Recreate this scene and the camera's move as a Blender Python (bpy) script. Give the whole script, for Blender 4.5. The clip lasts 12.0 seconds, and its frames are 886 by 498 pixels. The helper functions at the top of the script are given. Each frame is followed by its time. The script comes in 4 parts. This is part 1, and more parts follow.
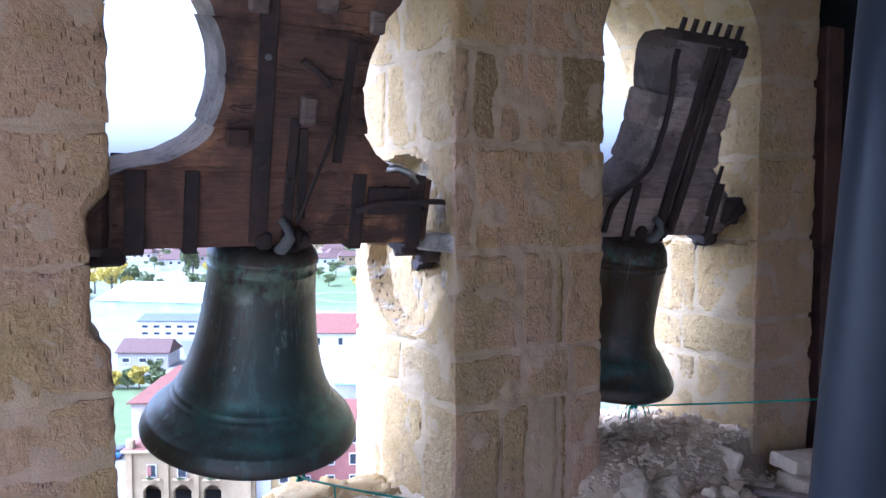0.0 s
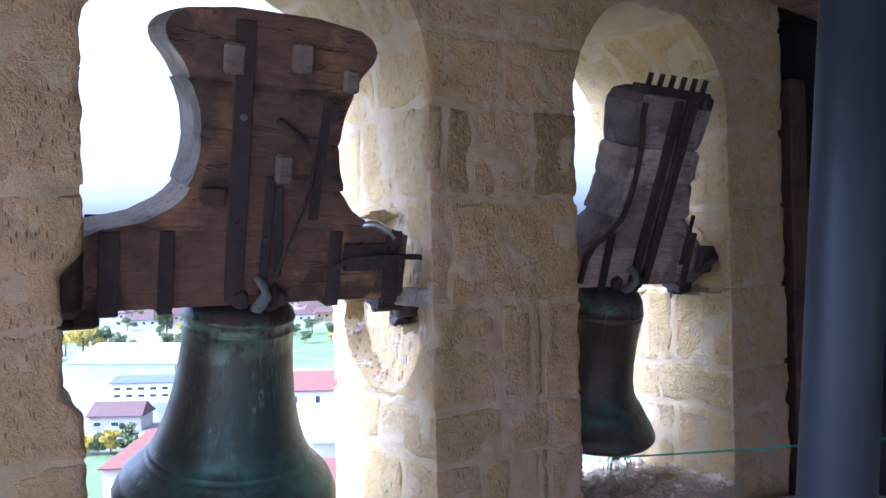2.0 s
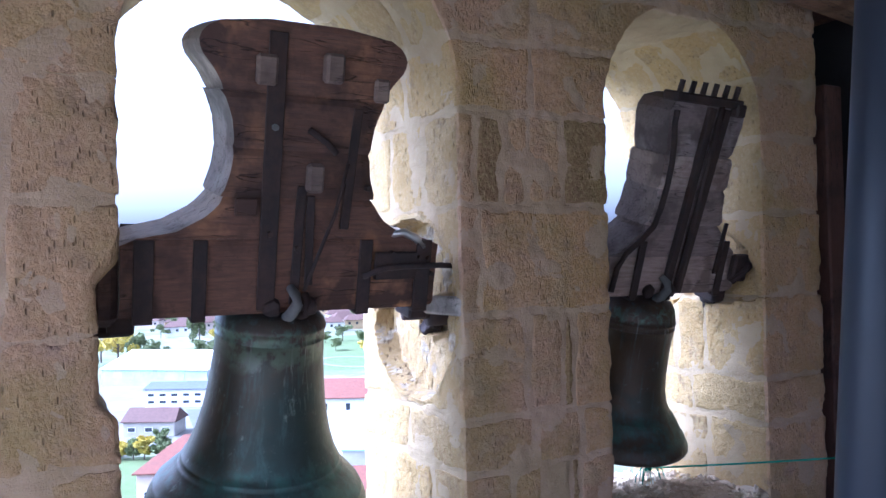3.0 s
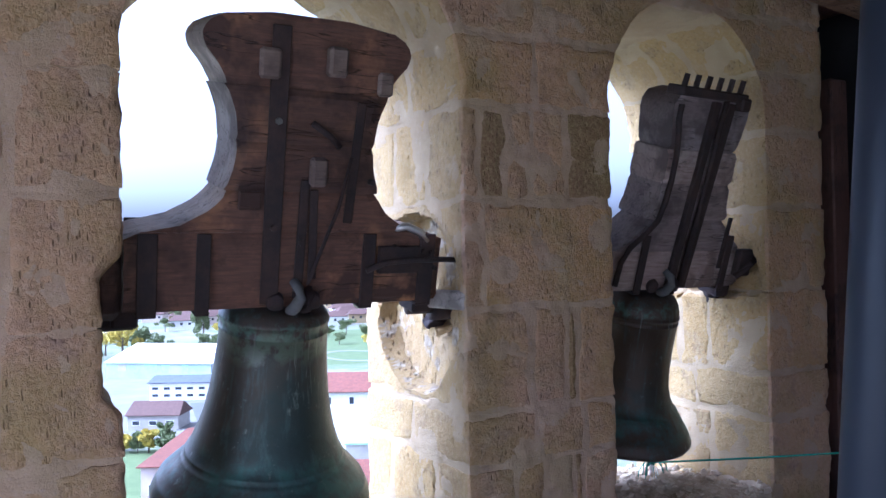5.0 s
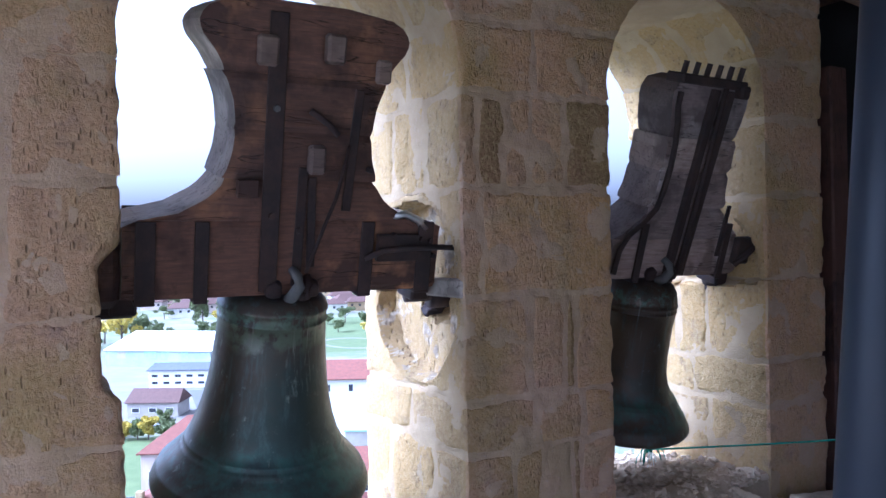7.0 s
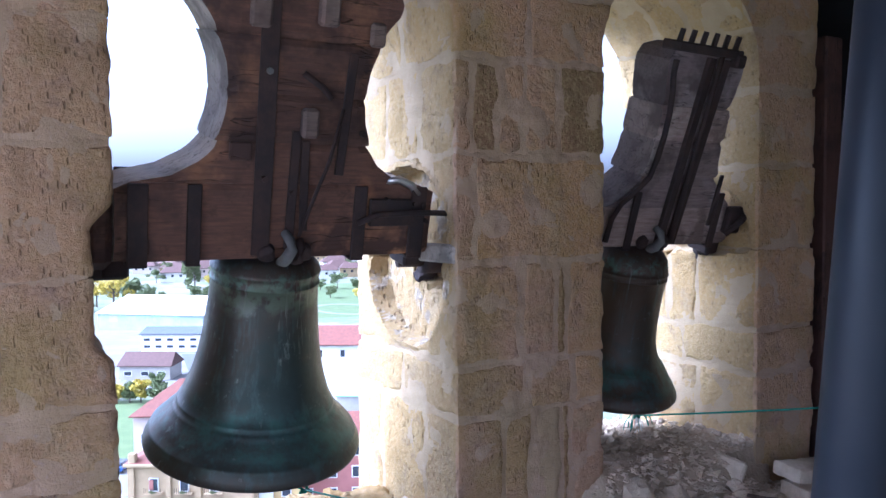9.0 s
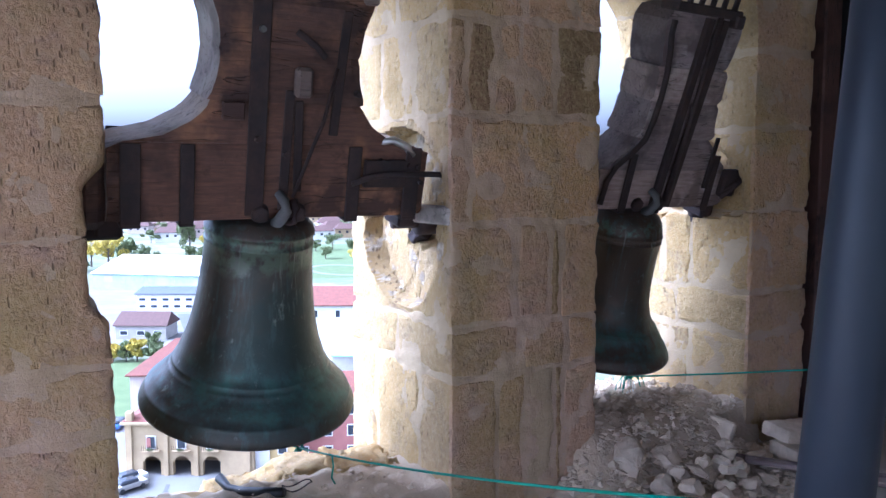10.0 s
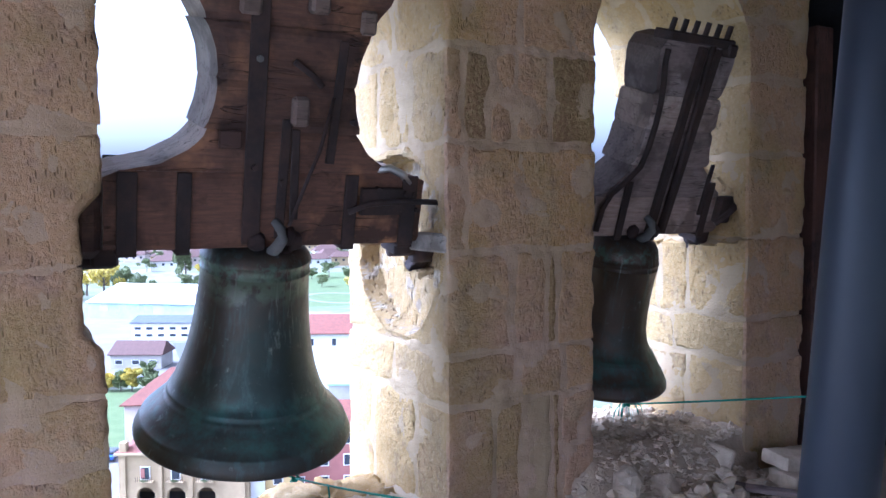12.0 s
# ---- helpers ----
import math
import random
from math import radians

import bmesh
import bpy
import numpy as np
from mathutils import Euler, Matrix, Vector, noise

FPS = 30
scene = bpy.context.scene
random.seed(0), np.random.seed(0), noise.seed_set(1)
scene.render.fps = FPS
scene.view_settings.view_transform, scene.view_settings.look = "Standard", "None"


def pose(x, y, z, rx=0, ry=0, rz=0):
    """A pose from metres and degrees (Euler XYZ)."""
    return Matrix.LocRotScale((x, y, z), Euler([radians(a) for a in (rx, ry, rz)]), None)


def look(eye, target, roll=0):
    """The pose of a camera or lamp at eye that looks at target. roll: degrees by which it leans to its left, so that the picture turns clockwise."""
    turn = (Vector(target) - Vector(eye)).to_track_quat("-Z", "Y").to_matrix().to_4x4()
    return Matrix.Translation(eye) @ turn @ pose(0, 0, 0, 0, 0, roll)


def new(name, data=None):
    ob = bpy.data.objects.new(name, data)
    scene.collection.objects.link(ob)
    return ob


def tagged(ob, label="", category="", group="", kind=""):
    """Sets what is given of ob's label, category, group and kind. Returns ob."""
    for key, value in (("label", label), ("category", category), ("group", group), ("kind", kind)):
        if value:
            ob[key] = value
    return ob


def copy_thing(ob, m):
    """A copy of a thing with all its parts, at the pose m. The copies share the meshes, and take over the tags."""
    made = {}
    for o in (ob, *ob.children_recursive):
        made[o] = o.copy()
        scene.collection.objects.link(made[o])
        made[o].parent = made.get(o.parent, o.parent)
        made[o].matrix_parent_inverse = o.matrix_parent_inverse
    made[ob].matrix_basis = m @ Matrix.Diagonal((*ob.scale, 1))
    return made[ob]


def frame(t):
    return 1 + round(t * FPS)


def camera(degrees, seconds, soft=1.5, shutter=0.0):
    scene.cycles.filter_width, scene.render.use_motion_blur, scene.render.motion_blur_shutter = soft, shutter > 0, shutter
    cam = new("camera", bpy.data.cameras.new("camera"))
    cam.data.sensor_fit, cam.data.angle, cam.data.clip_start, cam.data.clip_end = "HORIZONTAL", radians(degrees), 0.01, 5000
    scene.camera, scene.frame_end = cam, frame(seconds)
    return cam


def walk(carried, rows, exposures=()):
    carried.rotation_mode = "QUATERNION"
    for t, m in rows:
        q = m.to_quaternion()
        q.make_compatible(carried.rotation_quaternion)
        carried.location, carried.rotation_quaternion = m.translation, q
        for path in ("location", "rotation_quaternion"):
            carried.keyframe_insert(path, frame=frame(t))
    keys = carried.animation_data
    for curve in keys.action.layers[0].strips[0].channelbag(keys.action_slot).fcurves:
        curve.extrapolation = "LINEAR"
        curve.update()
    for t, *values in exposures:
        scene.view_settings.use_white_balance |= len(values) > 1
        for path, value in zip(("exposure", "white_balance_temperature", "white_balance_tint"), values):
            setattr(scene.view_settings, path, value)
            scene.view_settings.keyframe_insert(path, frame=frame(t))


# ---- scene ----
cam = camera(58.2, 12.0)

PATH = [
    (0, (0.0, 0.0, 1.45), (0.999, 1.73, 1.335), 0.0),
    (0.5, (0.003, -0.001, 1.449), (0.984, 1.74, 1.364), -0.2),
    (1, (-0.002, -0.002, 1.449), (1.053, 1.697, 1.409), -0.4),
    (1.5, (-0.006, -0.004, 1.451), (1.052, 1.693, 1.446), -0.8),
    (2, (-0.006, -0.005, 1.454), (1.046, 1.695, 1.473), -1.2),
    (2.5, (-0.008, -0.005, 1.457), (1.015, 1.714, 1.489), -1.1),
    (3, (-0.007, -0.006, 1.458), (0.981, 1.732, 1.498), -1.2),
    (5, (-0.005, -0.004, 1.457), (0.975, 1.739, 1.483), -1.1),
    (5.5, (-0.004, -0.006, 1.457), (0.978, 1.736, 1.476), -1.1),
    (6, (-0.003, -0.006, 1.457), (0.979, 1.736, 1.466), -1.1),
    (6.5, (-0.004, -0.005, 1.457), (0.979, 1.737, 1.46), -1.1),
    (7, (-0.003, -0.004, 1.458), (0.979, 1.738, 1.453), -1.1),
    (9, (-0.007, -0.012, 1.45), (0.989, 1.72, 1.363), -0.4),
    (9.5, (-0.003, -0.013, 1.45), (0.995, 1.715, 1.31), -0.1),
    (10, (-0.003, -0.011, 1.451), (1.0, 1.71, 1.267), -0.1),
    (10.5, (-0.003, -0.011, 1.45), (1.003, 1.708, 1.261), -0.1),
    (11, (-0.004, -0.009, 1.449), (1.008, 1.711, 1.302), -0.2),
    (11.5, (-0.005, -0.01, 1.451), (1.009, 1.71, 1.322), -0.2),
    (12, (-0.003, -0.011, 1.451), (1.01, 1.709, 1.336), -0.3),
]
walk(cam, [(t, look(eye, aim, lean)) for t, eye, aim, lean in PATH], [(0, 2.66, 4440, 22), (2.0, 2.68, 4440, 22), (3.2, 2.66, 4440, 22), (4.8, 2.40, 4440, 22), (7.2, 2.40, 4440, 22), (9.0, 2.57, 4500, 22), (12, 2.57, 4500, 22)])

# ---------------------------------------------------------------- light
world = bpy.data.worlds.new("world")
scene.world = world
world.use_nodes = True
wn = world.node_tree
sky = wn.nodes.new("ShaderNodeTexSky")
sky.sky_type = "NISHITA"
sky.sun_disc = False
sky.sun_elevation = radians(43.5)
sky.sun_rotation = radians(-67.0)
sky.dust_density = 8.0
sky.air_density = 0.4
bg = wn.nodes["Background"]
bg.inputs["Strength"].default_value = 0.15
veil = wn.nodes.new("ShaderNodeHueSaturation")
veil.inputs["Saturation"].default_value = 0.1
wn.links.new(sky.outputs[0], veil.inputs["Color"])
wn.links.new(veil.outputs[0], bg.inputs[0])

sun_data = bpy.data.lights.new("sun", "SUN")
sun_data.energy = 0.25
sun_data.angle = radians(50)
sun_data.color = (1.0, 0.93, 0.82)
sun = new("sun", sun_data)
sun.matrix_world = look((-33, 14, 34), (0, 0, 0))

# ---------------------------------------------------------------- materials
class Mat:
    """A small builder for node materials in object-space metres."""

    def __init__(self, name, rough=0.8, metal=0.0):
        self.m = bpy.data.materials.new(name)
        self.m.use_nodes = True
        self.t = self.m.node_tree
        self.b = self.t.nodes["Principled BSDF"]
        self.b.inputs["Roughness"].default_value = rough
        self.b.inputs["Metallic"].default_value = metal
        self.geo = self.t.nodes.new("ShaderNodeNewGeometry")
        self.co = self.geo.outputs["Position"]

    def link(self, a, b):
        self.t.links.new(a, b)

    def local(self):
        self.co = self.t.nodes.new("ShaderNodeTexCoord").outputs["Object"]
        return self

    def stretch(self, sx, sy, sz):
        n = self.t.nodes.new("ShaderNodeMapping")
        n.inputs["Scale"].default_value = (sx, sy, sz)
        self.link(self.co, n.inputs[0])
        return n.outputs[0]

    def noise(self, scale, detail=6, rough=0.6, co=None):
        n = self.t.nodes.new("ShaderNodeTexNoise")
        n.inputs["Scale"].default_value = scale
        n.inputs["Detail"].default_value = detail
        n.inputs["Roughness"].default_value = rough
        self.link(co or self.co, n.inputs["Vector"])
        return n.outputs["Fac"]

    def voronoi(self, scale, co=None):
        n = self.t.nodes.new("ShaderNodeTexVoronoi")
        n.inputs["Scale"].default_value = scale
        self.link(co or self.co, n.inputs["Vector"])
        return n.outputs["Distance"]

    def ramp(self, fac, stops):
        n = self.t.nodes.new("ShaderNodeValToRGB")
        e = n.color_ramp.elements
        while len(e) < len(stops):
            e.new(0.5)
        for el, (p, c) in zip(e, stops):
            el.position = p
            el.color = (*c, 1) if len(c) == 3 else c
        self.link(fac, n.inputs[0])
        return n.outputs[0]

    def mask(self, fac, lo, hi):
        n = self.t.nodes.new("ShaderNodeMapRange")
        n.inputs["From Min"].default_value = lo
        n.inputs["From Max"].default_value = hi
        self.link(fac, n.inputs["Value"])
        return n.outputs[0]

    def mix(self, fac, a, b, mode="MIX"):
        n = self.t.nodes.new("ShaderNodeMix")
        n.data_type = "RGBA"
        n.blend_type = mode
        for sock, val in ((n.inputs[0], fac), (n.inputs[6], a), (n.inputs[7], b)):
            if isinstance(val, (int, float)):
                sock.default_value = val
            elif isinstance(val, tuple):
                sock.default_value = (*val, 1)
            else:
                self.link(val, sock)
        return n.outputs[2]

    def random(self):
        return self.t.nodes.new("ShaderNodeObjectInfo").outputs["Random"]

    def math(self, op, a, b):
        n = self.t.nodes.new("ShaderNodeMath")
        n.operation = op
        for sock, val in zip(n.inputs, (a, b)):
            if isinstance(val, (int, float)):
                sock.default_value = val
            else:
                self.link(val, sock)
        return n.outputs[0]

    def color(self, c):
        if isinstance(c, tuple):
            self.b.inputs["Base Color"].default_value = (*c, 1)
        else:
            self.link(c, self.b.inputs["Base Color"])
        return self

    def roughness(self, s):
        self.link(s, self.b.inputs["Roughness"])
        return self

    def bump(self, height, strength=0.5, distance=0.01):
        n = self.t.nodes.new("ShaderNodeBump")
        n.inputs["Strength"].default_value = strength
        n.inputs["Distance"].default_value = distance
        self.link(height, n.inputs["Height"])
        self.link(n.outputs[0], self.b.inputs["Normal"])
        return self


def make_stone(name="sandstone", shade=1.0, room_light=None, chiselled=False):
    k = Mat(name, 0.92)
    tone = k.ramp(k.random(), [(0.0, (0.40, 0.255, 0.085)), (0.3, (0.42, 0.29, 0.125)), (0.55, (0.33, 0.225, 0.105)), (0.8, (0.39, 0.27, 0.11)), (1.0, (0.43, 0.275, 0.085))])
    if shade < 1:
        tone = k.mix(1.0, tone, (shade, shade * 0.92, shade * 1.2), "MULTIPLY")
    c = k.mix(k.mask(k.noise(3.0, 5), 0.38, 0.66), tone, tuple(v * shade for v in (0.41, 0.285, 0.115)))
    c = k.mix(k.mask(k.noise(7.0, 6, 0.7), 0.52, 0.72), c, (0.27, 0.195, 0.11))
    c = k.mix(k.mask(k.noise(45.0, 4), 0.45, 0.8), c, (0.46, 0.345, 0.17))
    # multiplies the room's light into the stone colour
    if room_light:
        c = k.mix(k.mask(k.noise(2.2, 6, 0.65), 0.34, 0.58), c, k.mix(1.0, c, room_light, "MULTIPLY"))
    smear = k.mask(k.noise(4.2, 7, 0.62), 0.58, 0.66)
    c = k.mix(k.math("MULTIPLY", smear, 0.5 if shade == 1 else 0.15), c, (0.45, 0.345, 0.20))
    n = k.t.nodes.new("ShaderNodeMapping")
    n.inputs["Rotation"].default_value = (radians(8), radians(16), 0)
    n.inputs["Scale"].default_value = (1.0, 1.0, 0.34)
    k.link(k.co, n.inputs[0])
    dash = k.mask(k.voronoi(38.0 if chiselled else 46.0, n.outputs[0]), 0.10, 0.34 if chiselled else 0.24)
    patch = k.mask(k.noise(5.0, 3), 0.30, 0.42) if chiselled else k.math("MULTIPLY", k.mask(k.noise(3.5, 3), 0.44, 0.54), k.math("SUBTRACT", 1.0, smear))
    cut = k.math("MULTIPLY", k.math("SUBTRACT", 1.0, dash), patch)
    if chiselled:
        grey = k.mask(k.noise(6.5, 6, 0.65), 0.54, 0.60)
        c = k.mix(k.math("MULTIPLY", grey, 0.8), c, k.mix(k.mask(k.noise(14.0, 4), 0.45, 0.55), (0.31, 0.26, 0.20), (0.54, 0.47, 0.36)))
    c = k.mix(k.math("MULTIPLY", cut, 0.5 if chiselled else 0.42), c, (0.16, 0.11, 0.06))
    h = k.math("ADD", k.math("MULTIPLY", cut, -1.0), k.math("ADD", k.math("MULTIPLY", k.noise(13.0, 8, 0.7), 1.7), k.math("MULTIPLY", k.noise(80.0, 5), 0.4)))
    h = k.math("ADD", h, k.math("MULTIPLY", smear, 0.35))
    return k.color(c).bump(h, 0.9, 0.018).m


def make_mortar(name="lime_mortar", room_light=None):
    k = Mat(name, 0.95)
    c = k.mix(k.mask(k.noise(5.0, 6), 0.35, 0.7), (0.45, 0.345, 0.20), (0.36, 0.265, 0.145))
    c = k.mix(k.mask(k.noise(60.0, 5), 0.55, 0.8), c, (0.42, 0.34, 0.25))
    if room_light:
        c = k.mix(k.mask(k.noise(2.2, 6, 0.65), 0.30, 0.60), c, k.mix(1.0, c, room_light, "MULTIPLY"))
    h = k.math("ADD", k.noise(20.0, 8, 0.7), k.math("MULTIPLY", k.noise(120.0, 3), 0.3))
    return k.color(c).bump(h, 0.7, 0.012).m


def make_wood(name, dark, light, worn, axis=(1.5, 14, 14)):
    k = Mat(name, 0.78).local()
    g = k.noise(5.0, 8, 0.7, k.stretch(*axis))
    c = k.mix(k.mask(g, 0.35, 0.7), dark, light)
    c = k.mix(k.mask(k.noise(2.5, 5), 0.52, 0.72), c, worn)
    c = k.mix(k.mask(k.noise(16.0, 6, 0.7), 0.58, 0.8), c, tuple(v * 0.4 for v in dark))
    c = k.mix(k.mask(k.noise(3.5, 4), 0.50, 0.60), c, tuple(v * 0.72 for v in dark))
    gap = k.math("ABSOLUTE", k.math("SUBTRACT", k.noise(3.0, 3, 0.5, k.stretch(*[a * 0.35 for a in axis])), 0.5), 0.0)
    crack = k.math("MULTIPLY", k.math("SUBTRACT", 1.0, k.mask(gap, 0.0, 0.012)), k.mask(k.noise(2.7, 3), 0.47, 0.55))
    c = k.mix(k.math("MULTIPLY", crack, 0.85), c, tuple(v * 0.2 for v in dark))
    c = k.mix(1.0, c, k.ramp(k.random(), [(0.0, (0.72, 0.70, 0.72)), (1.0, (1.25, 1.18, 1.1))]), "MULTIPLY")
    h = k.math("ADD", k.math("SUBTRACT", g, k.math("MULTIPLY", crack, 2.0)), k.math("MULTIPLY", k.noise(30.0, 5), 0.3))
    return k.color(c).bump(h, 0.6, 0.006).m


def make_bronze(name="patinated_bronze", brown=0.0):
    """Brown bronze, dark green below the shoulder, verdigris round the lower bands, pale drips under the shoulder band."""
    k = Mat(name, 0.5, 0.45).local()
    sep = k.t.nodes.new("ShaderNodeSeparateXYZ")
    k.link(k.co, sep.inputs[0])
    z = k.math("ADD", sep.outputs["Z"], k.math("MULTIPLY", k.math("SUBTRACT", k.noise(6.0, 6), 0.5), 0.22))
    one = lambda s: k.math("SUBTRACT", 1.0, s)
    zone = lambda lo, hi, soft: k.math("MULTIPLY", k.mask(z, lo - soft, lo + soft), one(k.mask(z, hi - soft, hi + soft)))
    c = k.mix(k.mask(k.noise(1.8, 6), 0.42 - brown, 0.62 - brown), (0.048, 0.072, 0.066), (0.090, 0.068, 0.052))
    streak = k.noise(6.0, 6, 0.65, k.stretch(3.2, 3.2, 0.25))
    c = k.mix(k.mask(streak, 0.54, 0.76), c, (0.10, 0.155, 0.145))
    c = k.mix(k.mask(k.noise(3.2, 6), 0.55, 0.72), c, (0.028, 0.042, 0.042))
    verd = k.math("MULTIPLY", zone(-0.80, -0.60, 0.05), k.mask(k.noise(7.0, 7, 0.7), 0.42, 0.62))
    c = k.mix(k.math("MULTIPLY", verd, 0.8), c, (0.075, 0.175, 0.155))
    letters = k.math("MULTIPLY", zone(-0.10, -0.035, 0.012), k.mask(k.noise(22.0, 5), 0.46, 0.58))
    c = k.mix(k.math("MULTIPLY", letters, 0.7), c, (0.13, 0.22, 0.17))
    fine = k.noise(16.0, 4, 0.6, k.stretch(3.0, 3.0, 0.16))
    drip = k.math("MULTIPLY", zone(-0.42, -0.09, 0.06), k.math("MULTIPLY", k.mask(fine, 0.60, 0.66), k.mask(k.noise(2.2, 3), 0.48, 0.56)))
    c = k.mix(k.math("MULTIPLY", drip, 0.75), c, (0.25, 0.28, 0.24))
    if brown == 0.0:
        # runs of pale lime below the shoulder band, and one pale blot beside them
        x, y = sep.outputs["X"], sep.outputs["Y"]
        side = k.math("MULTIPLY", k.math("MULTIPLY", k.mask(x, -0.01, 0.02), one(k.mask(x, 0.13, 0.17))), one(k.mask(y, -0.1, 0.0)))
        runs = k.math("MULTIPLY", k.mask(k.noise(20.0, 3, 0.5, k.stretch(3.2, 3.2, 0.10)), 0.55, 0.62), k.math("MULTIPLY", side, zone(-0.34, -0.06, 0.09)))
        c = k.mix(k.math("MULTIPLY", runs, 0.7), c, (0.24, 0.27, 0.23))
        away = k.t.nodes.new("ShaderNodeVectorMath")
        away.operation = "DISTANCE"
        away.inputs[1].default_value = (-0.15, -0.19, -0.155)
        k.link(k.co, away.inputs[0])
        blot = one(k.mask(k.math("ADD", away.outputs["Value"], k.math("MULTIPLY", k.noise(14.0, 6, 0.7), 0.14)), 0.10, 0.125))
        c = k.mix(k.math("MULTIPLY", blot, 0.7), c, (0.21, 0.23, 0.21))
        lip = k.math("MULTIPLY", one(k.mask(k.math("ADD", y, k.math("MULTIPLY", x, -0.25)), -0.10, 0.0)), zone(-0.17, -0.045, 0.03))
        c = k.mix(k.math("MULTIPLY", k.math("MULTIPLY", lip, k.mask(k.noise(11.0, 6), 0.46, 0.54)), 0.75), c, (0.15, 0.20, 0.14))
    c = k.mix(k.mask(k.noise(9.0, 7, 0.7, k.stretch(1.0, 1.0, 0.5)), 0.63, 0.70), c, (0.23, 0.27, 0.24))
    c = k.mix(k.mask(k.noise(34.0, 5), 0.64, 0.80), c, (0.17, 0.21, 0.19))
    k.roughness(k.mask(k.noise(8.0, 5), -0.3, 1.5))
    h = k.math("ADD", k.noise(30.0, 6, 0.7), k.math("ADD", k.math("MULTIPLY", streak, 0.5), k.math("MULTIPLY", letters, 1.2)))
    return k.color(c).bump(h, 0.3, 0.005).m


def make_iron(name="rusty_iron", a=(0.026, 0.019, 0.019), b=(0.062, 0.034, 0.027)):
    k = Mat(name, 0.85, 0.0).local()
    c = k.mix(k.mask(k.noise(9.0, 7, 0.7), 0.4, 0.7), a, b)
    return k.color(c).bump(k.noise(60.0, 6), 0.4, 0.003).m


def make_plain(name, a, b, scale=3.0, rough=0.85, metal=0.0, bump=0.3, dist=0.01):
    k = Mat(name, rough, metal)
    c = k.mix(k.mask(k.noise(scale, 6), 0.35, 0.68), a, b)
    return k.color(c).bump(k.noise(scale * 12, 5), bump, dist).m


STONE = make_stone()
DARK_STONE = make_stone("dark_grey_sandstone", 0.66)
# paler rose copy of the stone, with painted room light for room-facing faces
ROOM_LIT_STONE = make_stone("room_lit_rose_sandstone", 1.0, (1.22, 1.13, 1.52))
MORTAR = make_mortar()
# mortar copy for the room side, room light multiplied into its colour
ROOM_LIT_MORTAR = make_mortar("room_lit_rose_mortar", (1.16, 1.10, 1.28))
CUT_STONE = make_stone("chisel_cut_sandstone", 1.0, None, True)
OLD_WOOD = make_wood("dark_yoke_timber", (0.080, 0.043, 0.034), (0.155, 0.082, 0.052), (0.36, 0.19, 0.09))
GREY_WOOD = make_wood("weathered_grey_timber", (0.30, 0.27, 0.24), (0.46, 0.42, 0.38), (0.55, 0.52, 0.49))
DULL_WOOD = make_wood("dull_grey_brown_timber", (0.15, 0.12, 0.11), (0.25, 0.21, 0.19), (0.33, 0.285, 0.26))
WORN_WOOD = make_wood("worn_purple_brown_timber", (0.25, 0.19, 0.175), (0.45, 0.365, 0.335), (0.62, 0.57, 0.54))
WEDGE_WOOD = make_wood("pale_brown_wedge_timber", (0.14, 0.105, 0.09), (0.21, 0.16, 0.135), (0.27, 0.22, 0.19))
BEAM_WOOD = make_wood("brown_roof_timber", (0.34, 0.20, 0.11), (0.46, 0.29, 0.17), (0.4, 0.27, 0.17))
RED_WOOD = make_wood("reddish_post_timber", (0.10, 0.05, 0.04), (0.15, 0.07, 0.052), (0.12, 0.06, 0.045), (14, 14, 1.5))
BRONZE = make_bronze()
BROWN_BRONZE = make_bronze("brown_patinated_bronze", 0.14)
IRON = make_iron()
STEEL = make_plain("bright_steel", (0.55, 0.55, 0.56), (0.45, 0.45, 0.46), 20.0, 0.3, 0.9, 0.1, 0.002)
PALE_IRON = make_iron("worn_grey_iron", (0.16, 0.16, 0.15), (0.10, 0.10, 0.095))
RUBBLE = make_plain("pale_rubble_stone", (0.66, 0.55, 0.40), (0.48, 0.385, 0.265), 14.0, 0.95, 0, 0.7, 0.012)
FLOOR_DIRT = make_plain("trodden_grey_floor_dirt", (0.54, 0.46, 0.35), (0.42, 0.35, 0.27), 4.0, 0.95, 0, 0.6, 0.01)
DUST = make_plain("dusty_floor", (0.56, 0.45, 0.31), (0.42, 0.325, 0.215), 5.0, 0.95, 0, 0.8, 0.015)
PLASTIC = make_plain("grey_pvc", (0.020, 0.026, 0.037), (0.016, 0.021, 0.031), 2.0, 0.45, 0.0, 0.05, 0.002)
# whitened so that the unseen walls bounce light into the room
PLASTER = make_plain("bounce_whitewash", (0.72, 0.67, 0.58), (0.62, 0.57, 0.48), 2.5, 0.95, 0, 0.5, 0.012)
# near-black colour stands in for the shade of the east corner
CORNER_SHADE = make_plain("shade_dark_masonry", (0.024, 0.022, 0.024), (0.016, 0.015, 0.017), 2.5, 0.95, 0, 0.5, 0.012)
PLASTIC.node_tree.nodes["Principled BSDF"].inputs["Specular IOR Level"].default_value = 0.3
GREEN = make_plain("green_nylon", (0.008, 0.18, 0.115), (0.014, 0.24, 0.16), 60.0, 0.55, 0, 0.5, 0.002)
BLACK = make_plain("black_rubber", (0.012, 0.012, 0.014), (0.025, 0.025, 0.027), 20.0, 0.45, 0, 0.1, 0.002)


# ---------------------------------------------------------------- mesh helpers
def mesh_of(bm, name, mats, smooth=False):
    me = bpy.data.meshes.new(name)
    bm.to_mesh(me)
    bm.free()
    for m in mats if isinstance(mats, (list, tuple)) else [mats]:
        me.materials.append(m)
    if smooth:
        me.polygons.foreach_set("use_smooth", [True] * len(me.polygons))
    return me


